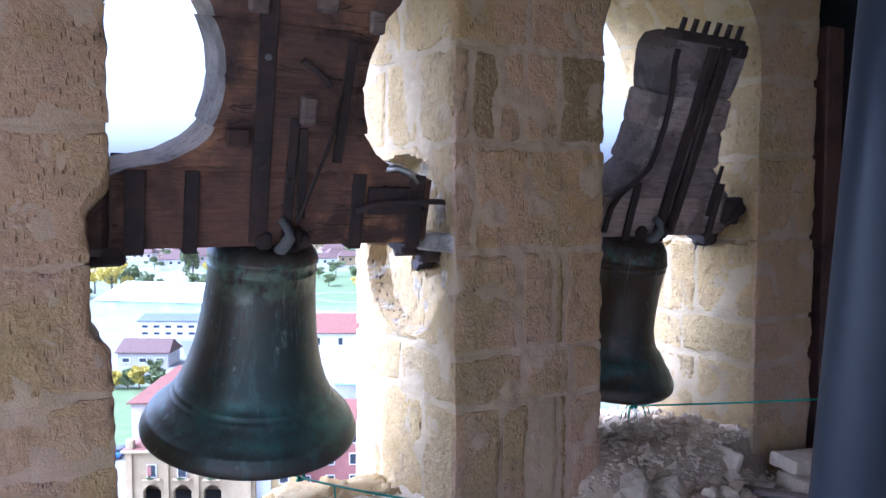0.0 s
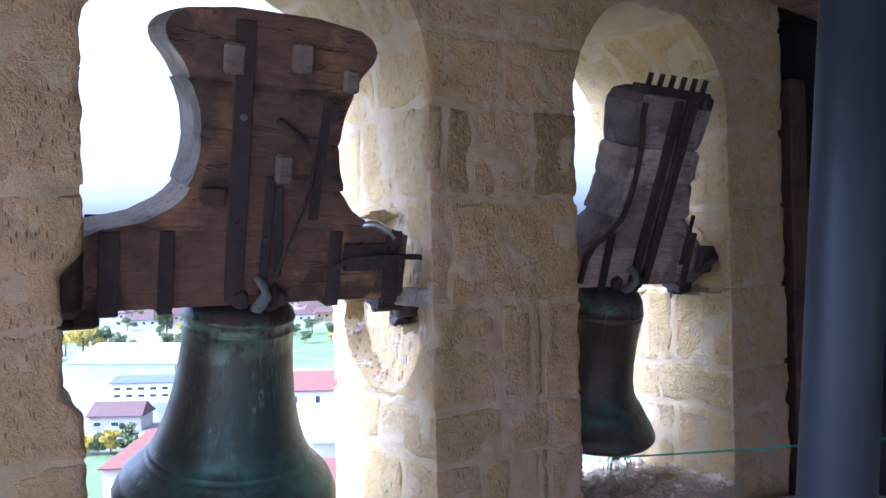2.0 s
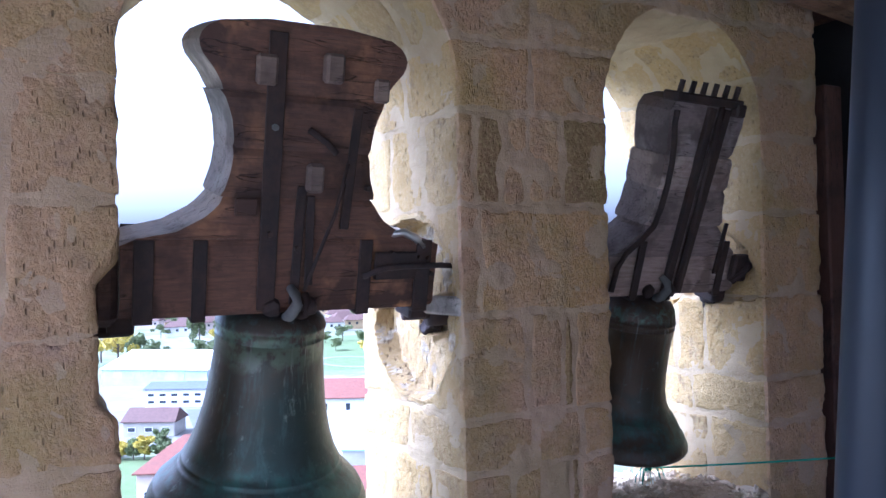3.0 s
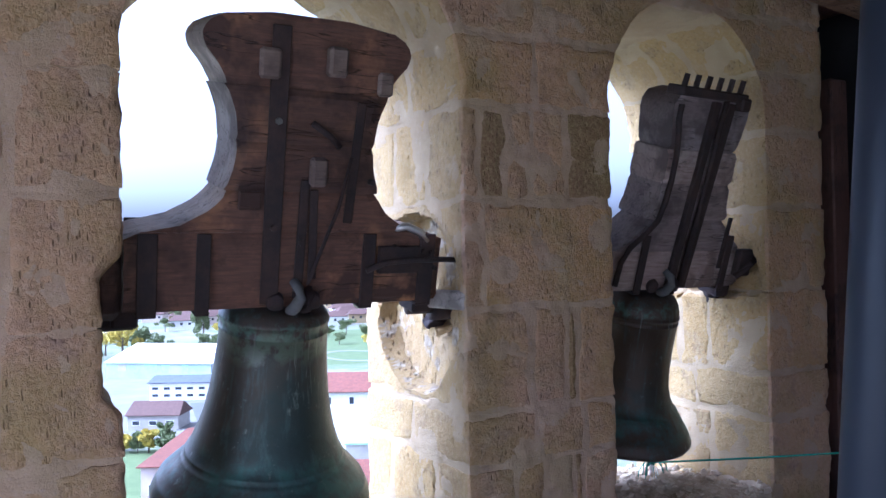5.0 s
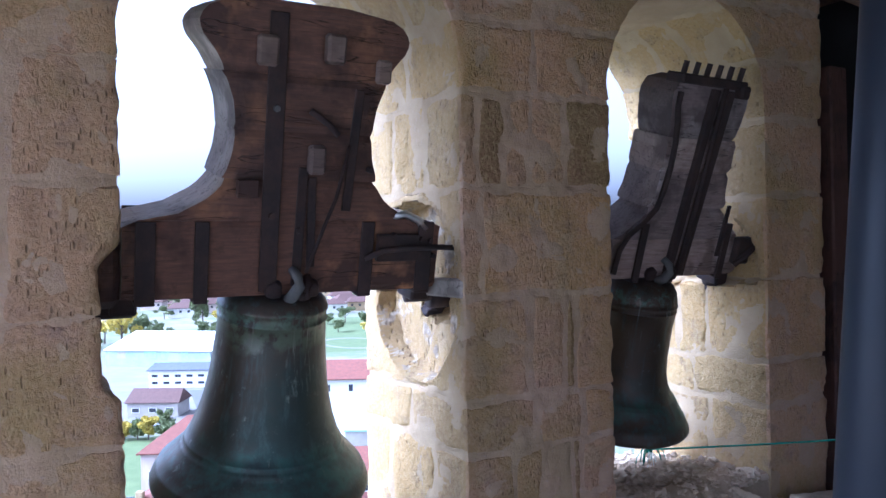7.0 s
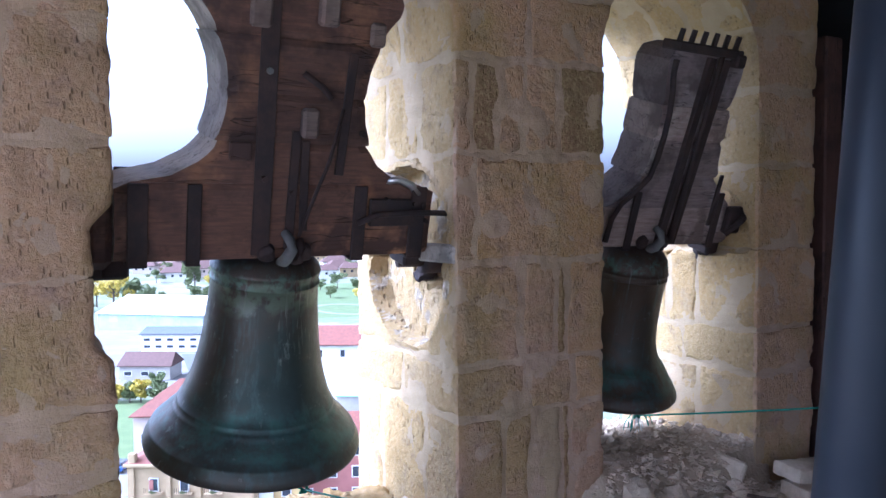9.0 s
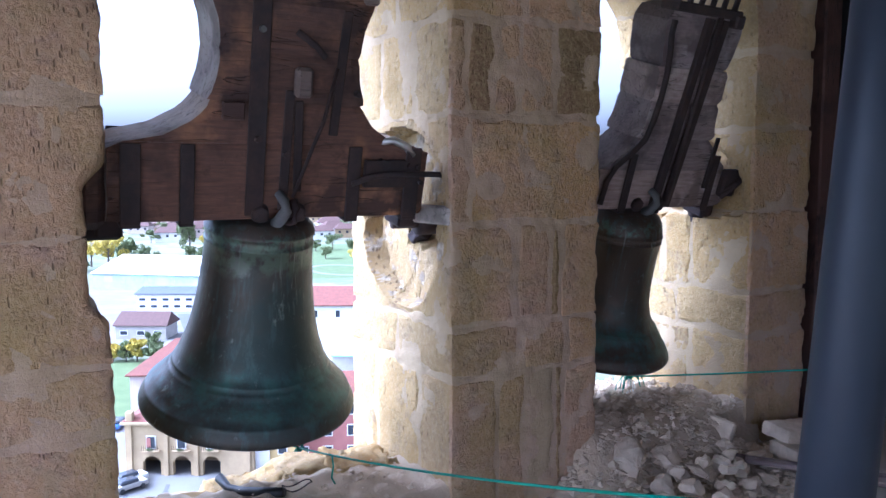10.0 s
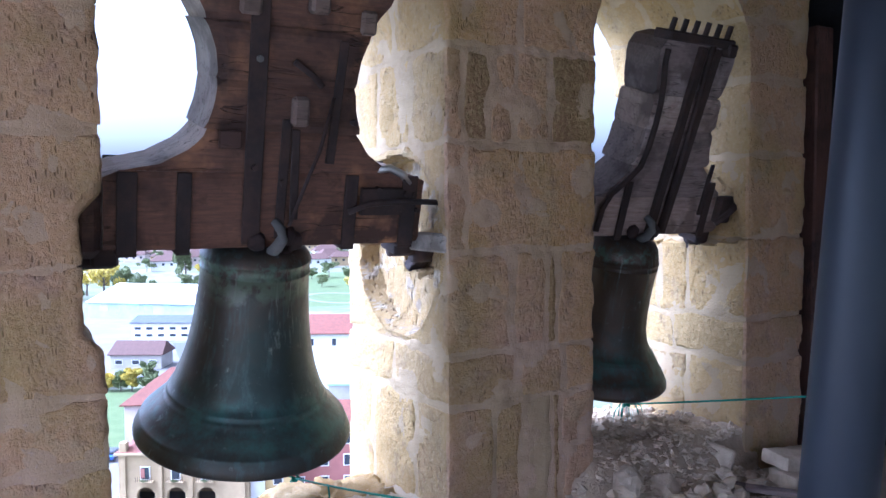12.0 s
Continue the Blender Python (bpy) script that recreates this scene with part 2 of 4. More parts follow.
def part(name, bm, material, parent=None, label="", smooth=False):
    ob = new(name, mesh_of(bm, name, material, smooth))
    ob.parent = parent
    return tagged(ob, label)


def thing(name, m, label, category, group="", kind=""):
    ob = new(name)
    ob.matrix_world = m
    return tagged(ob, label, category, group, kind)


def box(bm, cx, cy, cz, sx, sy, sz, bevel=0.0, turn=None, segs=1):
    m = Matrix.Translation((cx, cy, cz)) @ (turn or Matrix()) @ Matrix.Diagonal((sx, sy, sz, 1))
    made = bmesh.ops.create_cube(bm, size=1, matrix=m)
    if bevel:
        edges = list({e for v in made["verts"] for e in v.link_edges})
        bmesh.ops.bevel(bm, geom=edges, offset=bevel, segments=segs, affect="EDGES", profile=0.5)
    return bm


def boxed(*a, **k):
    return box(bmesh.new(), *a, **k)


def tube(points, radius, sides=10, bm=None, caps=True):
    """A round bar through the points; radius may be one number or one for each."""
    bm = bm or bmesh.new()
    pts = [Vector(p) for p in points]
    rad = radius if isinstance(radius, (list, tuple)) else [radius] * len(pts)
    rings, up = [], Vector((0.31, 0.17, 0.93)).normalized()
    for i, p in enumerate(pts):
        d = (pts[min(i + 1, len(pts) - 1)] - pts[max(i - 1, 0)]).normalized()
        a = d.cross(up).normalized()
        b = d.cross(a)
        rings.append([bm.verts.new(p + (a * math.cos(q) + b * math.sin(q)) * rad[i]) for q in (2 * math.pi * j / sides for j in range(sides))])
    for r, s in zip(rings, rings[1:]):
        for j in range(sides):
            bm.faces.new((r[j], r[(j + 1) % sides], s[(j + 1) % sides], s[j]))
    if caps:
        bm.faces.new(rings[0][::-1])
        bm.faces.new(rings[-1])
    bmesh.ops.recalc_face_normals(bm, faces=bm.faces)
    return bm


def lathe(profile, sides=96, wobble=0.0):
    """A turned body from (radius, height) pairs, open at the end."""
    bm = bmesh.new()
    rings = []
    for r, z in profile:
        ring = []
        for j in range(sides):
            q = 2 * math.pi * j / sides
            rr = r * (1 + wobble * noise.noise((math.cos(q) * 3, math.sin(q) * 3, z * 6)))
            ring.append(bm.verts.new((rr * math.cos(q), rr * math.sin(q), z)))
        rings.append(ring)
    for r, s in zip(rings, rings[1:]):
        for j in range(sides):
            bm.faces.new((r[j], r[(j + 1) % sides], s[(j + 1) % sides], s[j]))
    bmesh.ops.recalc_face_normals(bm, faces=bm.faces)
    return bm


def lump(bm, centre, size, seed, sub=2, rough=0.35):
    """An angular broken stone."""
    made = bmesh.ops.create_icosphere(bm, subdivisions=sub, radius=1)
    rnd = random.Random(seed)
    spin = Euler([rnd.uniform(-0.5, 0.5), rnd.uniform(-0.5, 0.5), rnd.uniform(0, 6.3)]).to_matrix()
    planes = [(Vector([rnd.gauss(0, 1) for _ in range(3)]).normalized(), rnd.uniform(0.4, 0.8)) for _ in range(13)]
    for v in made["verts"]:
        p = v.co.copy()
        for n, d in planes:
            over = p.dot(n) - d
            if over > 0:
                p -= n * over
        p *= 1 + rough * (0.3 * noise.noise(p * 3 + Vector((seed, 0, 0))) + 0.22 * noise.noise(p * 9 + Vector((seed, 0, 0))))
        v.co = spin @ Vector((p.x * size[0], p.y * size[1], p.z * size[2])) + Vector(centre)
    return bm


# ---------------------------------------------------------------- bell wall: two arched openings
WALL_Y, DEPTH, SPRING = 3.0, 1.1, 2.23
AXLE_Y, AXLE_Z = 3.42, 1.23
ARCH_A, RAD_A = 1.092, 0.703
ARCH_B, RAD_B = 3.213, 0.568
HOLLOW_Y, HOLLOW_Z, HOLLOW_R = 3.50, 1.245, 0.445
ROWS = (-0.25, 0.53, 0.77, 1.24, 1.72, 2.15, 2.48, 2.785, 2.945, 3.35)


def arch_half(rad, z):
    up = max(0.0, z - SPRING)
    return math.sqrt(max(0.0, rad * rad - up * up))


def smooth01(a):
    a = min(1.0, max(0.0, a))
    return a * a * (3 - 2 * a)


def carve(p, deep=0.0):
    """The round hollows cut into the reveals for the turning yokes, and worn corners."""
    p.z += 0.014 * noise.noise((p.x * 2.2, p.y * 2.2, 5.0)) + 0.006 * noise.noise((p.x * 7, p.y * 7, p.z * 2))
    p.x += 0.008 * noise.noise((3.0, p.y * 3, p.z * 4))
    r = math.hypot(p.y - HOLLOW_Y, p.z - HOLLOW_Z) - deep + 0.012 * noise.noise((p.y * 9, p.z * 9, 1.0))
    full = (1 + 8 * deep) * smooth01((HOLLOW_R - r) / 0.028)
    k = full * (0.5 + 0.5 * smooth01((p.y - 3.02) / 0.09))
    if -0.05 < p.x < 0.48:
        # the west jamb is broken away round the yoke end, most of all at its inner corner
        gone = math.hypot((p.z - 1.21) / 0.30, max(0.0, p.y - 3.05) / 6.0) + 0.16 * noise.noise((p.y * 5, p.z * 5, 6.0)) + 0.08 * noise.noise((p.y * 15, p.z * 15, 6.0))
        p.x -= (0.074 + 0.6 * deep) * smooth01((1.08 - gone) / 0.42) * smooth01((p.x + 0.05) / 0.3)
        p.x -= 0.012 * smooth01((p.x + 0.05) / 0.3) * smooth01((1.62 - p.z) / 0.2) * smooth01((p.z - 1.3) / 0.1)
    elif 1.6 < p.x < 1.94:
        hole = math.hypot((p.y - 3.46) / 0.16, (p.z - 1.17) / 0.085) + 0.5 * noise.noise((p.y * 14, p.z * 14, 2.0))
        p.x += 0.11 * (1 + 8 * deep) * smooth01((1.0 - hole) / 0.25)
        p.x += 0.11 * k + 0.01 * full * noise.noise((p.y * 22, p.z * 9, 3.0))
    elif 3.65 < p.x < 3.9 and p.z > AXLE_Z - 0.02:
        p.x += 0.06 * k
    return p


def gridded(lo, hi, step, rad, warp, seed, rough=0.006, deep=0.0):
    """A block with rounded, worn edges, mapped by warp from straight to built space."""
    lo, hi = Vector(lo), Vector(hi)
    n = [max(2, int(round((hi[i] - lo[i]) / step))) for i in range(3)]
    index, verts, faces = {}, [], []
    mid = (lo + hi) / 2

    def vert(i, j, k):
        key = (i, j, k)
        if key not in index:
            q = Vector([lo[a] + (hi[a] - lo[a]) * c / n[a] for a, c in enumerate(key)])
            inner = Vector([min(max(q[a], lo[a] + rad), hi[a] - rad) for a in range(3)])
            d = q - inner
            if d.length > 1e-9:
                d.normalize()
                w = warp(q)
                bite = noise.noise(w * 6.0 + Vector((seed, 0, 0))) * 1.2 + noise.noise(w * 17.0) * 0.8 + noise.noise(w * 40.0) * 0.35
                edge = sum(1 for a in range(3) if q[a] - lo[a] < 0.02 or hi[a] - q[a] < 0.02)
                bite *= 1.0 + 0.8 * (edge > 1)
                q = inner + d * (rad + bite * rough - (0.004 if edge > 1 else 0.0))
            index[key] = len(verts)
            verts.append(carve(warp(q), deep))
        return index[key]

    for a in range(3):
        b, c = (a + 1) % 3, (a + 2) % 3
        for side in (0, n[a]):
            for i in range(n[b]):
                for j in range(n[c]):
                    quad = []
                    for di, dj in ((0, 0), (1, 0), (1, 1), (0, 1)):
                        key = [0, 0, 0]
                        key[a], key[b], key[c] = side, i + di, j + dj
                        quad.append(vert(*key))
                    faces.append(quad if side else quad[::-1])
    return verts, faces


def regions(z0, z1):
    """The solid stretches of a course: straight width and the built left and right limits at a height."""
    a_l = lambda z: ARCH_A - arch_half(RAD_A, z)
    a_r = lambda z: ARCH_A + arch_half(RAD_A, z)
    b_l = lambda z: ARCH_B - arch_half(RAD_B, z)
    b_r = lambda z: ARCH_B + arch_half(RAD_B, z)
    west, east = (lambda z: -2.3), (lambda z: 4.29)
    if z0 >= 2.94:
        return [(west, east)]
    if z0 >= 2.78:
        return [(west, a_l), (a_r, east)]
    return [(west, a_l), (a_r, b_l), (b_r, east)]


PIER_CUTS = {0: (0.3, 0.48, 0.69, 0.75), 1: (0.45, 0.78), 2: (0.42, 0.655, 0.73), 3: (0.13,), 4: (0.1, 0.28, 0.44, 0.68)}
PIER_FACES = {(0, 2): MORTAR, (0, 3): DARK_STONE, (2, 2): DARK_STONE, (4, 4): DARK_STONE, (4, 1): DARK_STONE}
core_v, core_f, stones = [], [], []
for row, (z0, z1) in enumerate(zip(ROWS, ROWS[1:])):
    for reg, (left, right) in enumerate(regions(z0, z1)):
        zm = (z0 + z1) / 2
        width = right(zm) - left(zm)
        x0, x1 = left(zm), right(zm)

        def warp(q, left=left, right=right, x0=x0, width=width):
            f = (q.x - x0) / width
            return Vector((left(q.z) + (right(q.z) - left(q.z)) * f, q.y, q.z))

        rnd = random.Random(row * 10 + reg)
        inset = 0.004
        cv, cf = gridded((x0 + inset, WALL_Y + inset, z0 - 0.035), (x1 - inset, WALL_Y + DEPTH - inset, z1 + 0.035), 0.02 if reg == 1 else 0.045, 0.012, warp, 77, 0.0095, 0.02)
        base = len(core_v)
        core_v += cv
        core_f += [[i + base for i in f] for f in cf]
        ny = 1 if reg == 1 and row in (2, 3) else 2 if row % 2 else 3
        ys = [WALL_Y] + [WALL_Y + DEPTH * (j / ny + rnd.uniform(-0.07, 0.07)) for j in range(1, ny)] + [WALL_Y + DEPTH]
        for j, (y0, y1) in enumerate(zip(ys, ys[1:])):
            count = max(1, round(width / rnd.uniform(0.36, 0.52)))
            cuts = [f + rnd.uniform(-0.006, 0.006) for f in PIER_CUTS.get(row, ())] if reg == 1 and j == 0 else []
            count = len(cuts) + 1 if cuts else count
            xs = [x0] + [x0 + width * f for f in cuts] + [x1] if cuts else [x0] + [x0 + width * (i / count + rnd.uniform(-0.12, 0.12) / count) for i in range(1, count)] + [x1]
            for i, (s0, s1) in enumerate(zip(xs, xs[1:])):
                if 0 < j < ny - 1 and 0 < i < count - 1:
                    continue
                g = lambda: rnd.uniform(0.003, 0.018)
                lo = (s0 if i == 0 else s0 + g(), y0 if j == 0 else y0 + g(), z0 + g())
                hi = (s1 if i == count - 1 else s1 - g(), y1 if j == ny - 1 else y1 - g(), z1 - g())
                near = lo[0] > -0.9 and z0 < 2.9
                made = PIER_FACES.get((row, i), STONE) if reg == 1 and j == 0 else STONE
                stones.append((made, *gridded(lo, hi, (0.014 if row in (2, 3) and lo[0] < 1.8 < hi[0] + 0.05 and reg == 1 else 0.022 if reg == 1 or z1 < 1.8 else 0.03) if near else 0.09, rnd.uniform(0.006, 0.016), warp, rnd.uniform(0, 90), rnd.uniform(0.005, 0.010))))
me = bpy.data.meshes.new("wall_north")
me.from_pydata(core_v, [], core_f)
me.materials.append(MORTAR)
me.materials.append(ROOM_LIT_MORTAR)
# room-side faces take the mortar copy with light in its colour
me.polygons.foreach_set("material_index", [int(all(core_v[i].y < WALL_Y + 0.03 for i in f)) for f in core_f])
me.polygons.foreach_set("use_smooth", [True] * len(me.polygons))
me.set_sharp_from_angle(angle=radians(50))
wall = tagged(new("wall_north", me), "ochre sandstone belfry wall with two arched bell openings", "wall", kind="structure")
# ---------------------------------------------------------------- the rest of the belfry room


def holed_wall(name, a, b, height, thick, gaps, label, material=PLASTER, base=-0.2):
    """An upright wall from a to b with arched gaps (centre along it, half width, sill, spring)."""
    a, b = Vector(a), Vector(b)
    length = (b - a).length
    d = (b - a) / length
    out = Vector((d.y, -d.x, 0))
    bm = bmesh.new()
    stops = sorted({0.0, length} | {s for c, h, _, _ in gaps for s in [c - h + 2 * h * i / 12 for i in range(13)]})
    for s0, s1 in zip(stops, stops[1:]):
        mid = (s0 + s1) / 2
        spans = [(base, height)]
        for c, h, sill, spring in gaps:
            if abs(mid - c) < h:
                spans = [(base, sill), (spring + math.sqrt(h * h - (mid - c) ** 2), height)]
        for z0, z1 in spans:
            if z1 - z0 < 1e-3:
                continue
            p = [a + d * s + out * o for s in (s0, s1) for o in (0, thick)]
            lo = [bm.verts.new((q.x, q.y, z0)) for q in p]
            hi = [bm.verts.new((q.x, q.y, z1)) for q in p]
            for f in ((lo[0], lo[1], lo[3], lo[2]), (hi[0], hi[2], hi[3], hi[1]), (lo[0], lo[2], hi[2], hi[0]), (lo[1], hi[1], hi[3], lo[3]), (lo[0], hi[0], hi[1], lo[1]), (lo[2], lo[3], hi[3], hi[2])):
                bm.faces.new(f)
    bmesh.ops.remove_doubles(bm, verts=bm.verts, dist=1e-4)
    bmesh.ops.recalc_face_normals(bm, faces=bm.faces)
    if material is None:
        return bm
    return tagged(part(name, bm, material), label, "wall", kind="structure")


# unseen south and west walls; their openings are added and sized to light the room
holed_wall("wall_south", (5.0, -2.8, 0), (-2.3, -2.8, 0), 3.35, -0.0 + 0.9, [(2.1, 1.2, -0.1, 0.9), (5.45, 1.65, -0.1, 0.7)], "unseen whitened wall with two arched openings added to light the room")
holed_wall("wall_west", (-2.3, -2.8, 0), (-2.3, 4.1, 0), 3.35, -0.9, [(1.5, 1.32, -0.1, 1.4), (4.33, 1.38, -0.1, 1.4)], "unseen whitened wall with two arched openings added to light the room")
# east wall and recess carry the corner's shade as a dark colour
holed_wall("wall_east", (5.0, 4.3, 0), (5.0, -2.8, 0), 3.35, -0.9, [], "masonry wall beside the bells, the corner's shade in its colour", CORNER_SHADE)
holed_wall("wall_recess", (4.29, 4.05, 0), (5.0, 4.05, 0), 3.35, -0.5, [], "masonry recess beside the bell wall, coloured dark for its shade", CORNER_SHADE)

bm = bmesh.new()
nx, ny = 190, 180
grid = []
for i in range(nx + 1):
    line = []
    for j in range(ny + 1):
        x, y = -2.3 + 7.4 * i / nx, -2.8 + 6.85 * j / ny
        z = 0.012 * noise.noise((x * 2, y * 2, 0)) + 0.01 * noise.noise((x * 9, y * 9, 3)) - 0.12
        grit = 0.05 * noise.noise((x * 4, y * 4, 2)) + 0.025 * noise.noise((x * 32, y * 32, 4)) + 0.035 * noise.noise((x * 15, y * 15, 2))
        if y > 3.0:
            fall = smooth01((y - 3.35) / 0.75)
            if 0.2 < x < 1.95:
                z += 0.15 - 0.2 * fall + 0.05 * abs(noise.noise((x * 5, y * 7, 1))) + 0.03 * noise.noise((x * 14, y * 14, 1))
            elif 2.5 < x < 3.9:
                z += 0.25 - 0.1 * fall + grit
        else:
            heap = smooth01((y - 2.72) / 0.3) * smooth01((x - 2.3) / 0.35) * smooth01((3.75 - x) / 0.3)
            z += heap * (0.24 + grit)
        line.append(bm.verts.new((x, y, z)))
    grid.append(line)
for i in range(nx):
    for j in range(ny):
        bm.faces.new((grid[i][j], grid[i + 1][j], grid[i + 1][j + 1], grid[i][j + 1]))
for f in bm.faces:
    mid = f.calc_center_median()
    f.material_index = int(mid.y < 2.95 and not (2.35 < mid.x < 3.75 and mid.y > 2.6))
tagged(part("floor", bm, [DUST, FLOOR_DIRT], smooth=True), "dusty uneven stone floor strewn with mortar crumbs", "floor", kind="structure")
tagged(part("tower_shaft", boxed(1.35, 0.19, -18.4, 9.0, 7.7, 35.4), PLASTER), "plain stone tower shaft below the belfry", "tower", kind="structure")
tagged(part("floor_slab", boxed(1.4, 0.65, -0.5, 7.4, 6.9, 0.3), DUST), "thick stone slab under the belfry floor", "floor", kind="structure")

bm = bmesh.new()
for i in range(19):
    box(bm, 1.35, -2.65 + 0.3 * i, 3.09, 7.4, 0.292, 0.05, 0.004)
box(bm, 1.35, 2.954, 3.09, 7.4, 0.1, 0.05, 0.004)
for i in range(4):
    box(bm, 4.67, 3.15 + 0.3 * i, 3.09, 0.74, 0.292, 0.05, 0.004)
box(bm, 1.35, 0.7, 3.16, 7.5, 7.2, 0.06)
tagged(part("ceiling", bm, OLD_WOOD), "dark brown timber board ceiling", "ceiling", kind="structure")
for i, y in enumerate((2.90, 1.2, -0.6)):
    ob = part("ceiling_beam", boxed(0, 0, 0, 7.3, 0.16, 0.2, 0.012), BEAM_WOOD)
    ob.matrix_world = pose(1.363, 2.349, 2.96, 0, 0, 9.2) if i == 0 else pose(1.35, y, 2.96)
    tagged(ob, "planed brown timber ceiling beam", "beam", "ceiling beams", "structure")

# ---------------------------------------------------------------- bells with their wooden yokes
def yoke_half(w, kind):
    """Half width of the wooden yoke at the height w over the axle."""
    if kind == "a":
        pts = ((0.08, 0.68), (0.37, 0.68), (0.40, 0.60), (0.425, 0.48), (0.48, 0.405), (0.56, 0.345), (0.66, 0.31), (0.77, 0.30), (0.87, 0.31), (0.96, 0.345), (1.05, 0.40), (1.12, 0.455), (1.17, 0.46), (1.21, 0.435), (1.25, 0.36), (1.265, 0.2))
    else:
        pts = ((0.08, 0.50), (0.30, 0.48), (0.38, 0.38), (0.46, 0.29), (0.55, 0.262), (0.68, 0.248), (0.80, 0.245), (0.90, 0.255), (0.98, 0.272), (1.05, 0.29), (1.10, 0.285), (1.15, 0.25), (1.175, 0.17))
    for (w0, h0), (w1, h1) in zip(pts, pts[1:]):
        if w <= w1:
            return h0 + (h1 - h0) * (w - w0) / (w1 - w0)
    return pts[-1][1]


def yoke_block(w0, w1, half, thick, kind, seed):
    """One timber of the yoke, between two heights, following the outline; ends take the weathered wood."""
    bm = bmesh.new()
    rows = max(2, int((w1 - w0) / 0.025))
    rings = []
    rnd = random.Random(seed)
    off = rnd.uniform(-0.012, 0.008)
    grow = rnd.uniform(-0.012, 0.012)
    for i in range(rows + 1):
        w = w0 + (w1 - w0) * i / rows
        h = half(w) + grow + 0.008 * noise.noise((w * 9, seed, 0))
        soft = 0.008 if 0 < i < rows else 0.02
        t = thick / 2 + off
        l, r = -h + (0.034 * smooth01((w - 0.42) / 0.12) if kind == "a" else 0.0), h
        cols = 14
        front = [(l + (r - l) * c / cols) for c in range(cols + 1)]
        loop = []
        for c, x in enumerate(front):
            edge = c in (0, cols)
            loop.append((x, -t + (0.008 if i in (0, rows) else 0) + (soft if edge else 0.004 * noise.noise((x * 7, w * 11, seed)))))
        for y in (-t * 0.5, 0, t * 0.5):
            loop.append((r + 0.004 * noise.noise((y * 9, w * 9, seed)) + 0.004, y))
        for c, x in enumerate(reversed(front)):
            edge = c in (0, cols)
            loop.append((x, t - (soft if edge else 0)))
        for y in (t * 0.5, 0, -t * 0.5):
            loop.append((l - 0.004 * noise.noise((y * 9, w * 9, seed)) - 0.004, y))
        rings.append([bm.verts.new((x, y, w)) for x, y in loop])
    n = len(rings[0])
    for a, b in zip(rings, rings[1:]):
        for j in range(n):
            f = bm.faces.new((a[j], a[(j + 1) % n], b[(j + 1) % n], b[j]))
            f.material_index = 1 if (14 <= j <= 17 or j >= n - 4) else 0
    bm.faces.new(rings[0][::-1])
    top = bm.faces.new(rings[-1])
    top.material_index = 1
    bmesh.ops.recalc_face_normals(bm, faces=bm.faces)
    return bm


BELL = ((0.02, 0.045), (0.10, 0.043), (0.17, 0.036), (0.225, 0.018), (0.250, -0.008), (0.258, -0.03), (0.262, -0.036), (0.262, -0.046), (0.256, -0.052), (0.255, -0.09),
        (0.260, -0.094), (0.260, -0.104), (0.255, -0.108), (0.258, -0.20), (0.264, -0.30), (0.274, -0.42), (0.288, -0.52), (0.306, -0.61), (0.330, -0.69), (0.345, -0.73),
        (0.350, -0.734), (0.353, -0.742), (0.352, -0.749), (0.361, -0.765), (0.366, -0.768), (0.369, -0.777), (0.386, -0.80), (0.406, -0.823), (0.431, -0.852),
        (0.455, -0.884), (0.460, -0.886), (0.463, -0.896), (0.469, -0.908), (0.480, -0.93), (0.487, -0.955), (0.484, -0.972), (0.470, -0.982), (0.445, -0.98), (0.40, -0.90), (0.33, -0.78), (0.27, -0.6), (0.23, -0.3), (0.2, -0.05), (0.02, -0.02))


BELL_SLIM = ((0.02, 0.045), (0.09, 0.04), (0.14, 0.025), (0.175, -0.005), (0.196, -0.045), (0.205, -0.09), (0.207, -0.120), (0.212, -0.123), (0.212, -0.133), (0.206, -0.137), (0.207, -0.157), (0.211, -0.160),
             (0.210, -0.168), (0.204, -0.172), (0.200, -0.34), (0.203, -0.47), (0.216, -0.57), (0.240, -0.65), (0.268, -0.70), (0.288, -0.725), (0.294, -0.728), (0.297, -0.737), (0.304, -0.742), (0.309, -0.752),
             (0.332, -0.785), (0.366, -0.84), (0.374, -0.845), (0.386, -0.87), (0.402, -0.90), (0.405, -0.92), (0.396, -0.935), (0.37, -0.935), (0.33, -0.85), (0.24, -0.69), (0.18, -0.4), (0.17, -0.05), (0.02, -0.02))


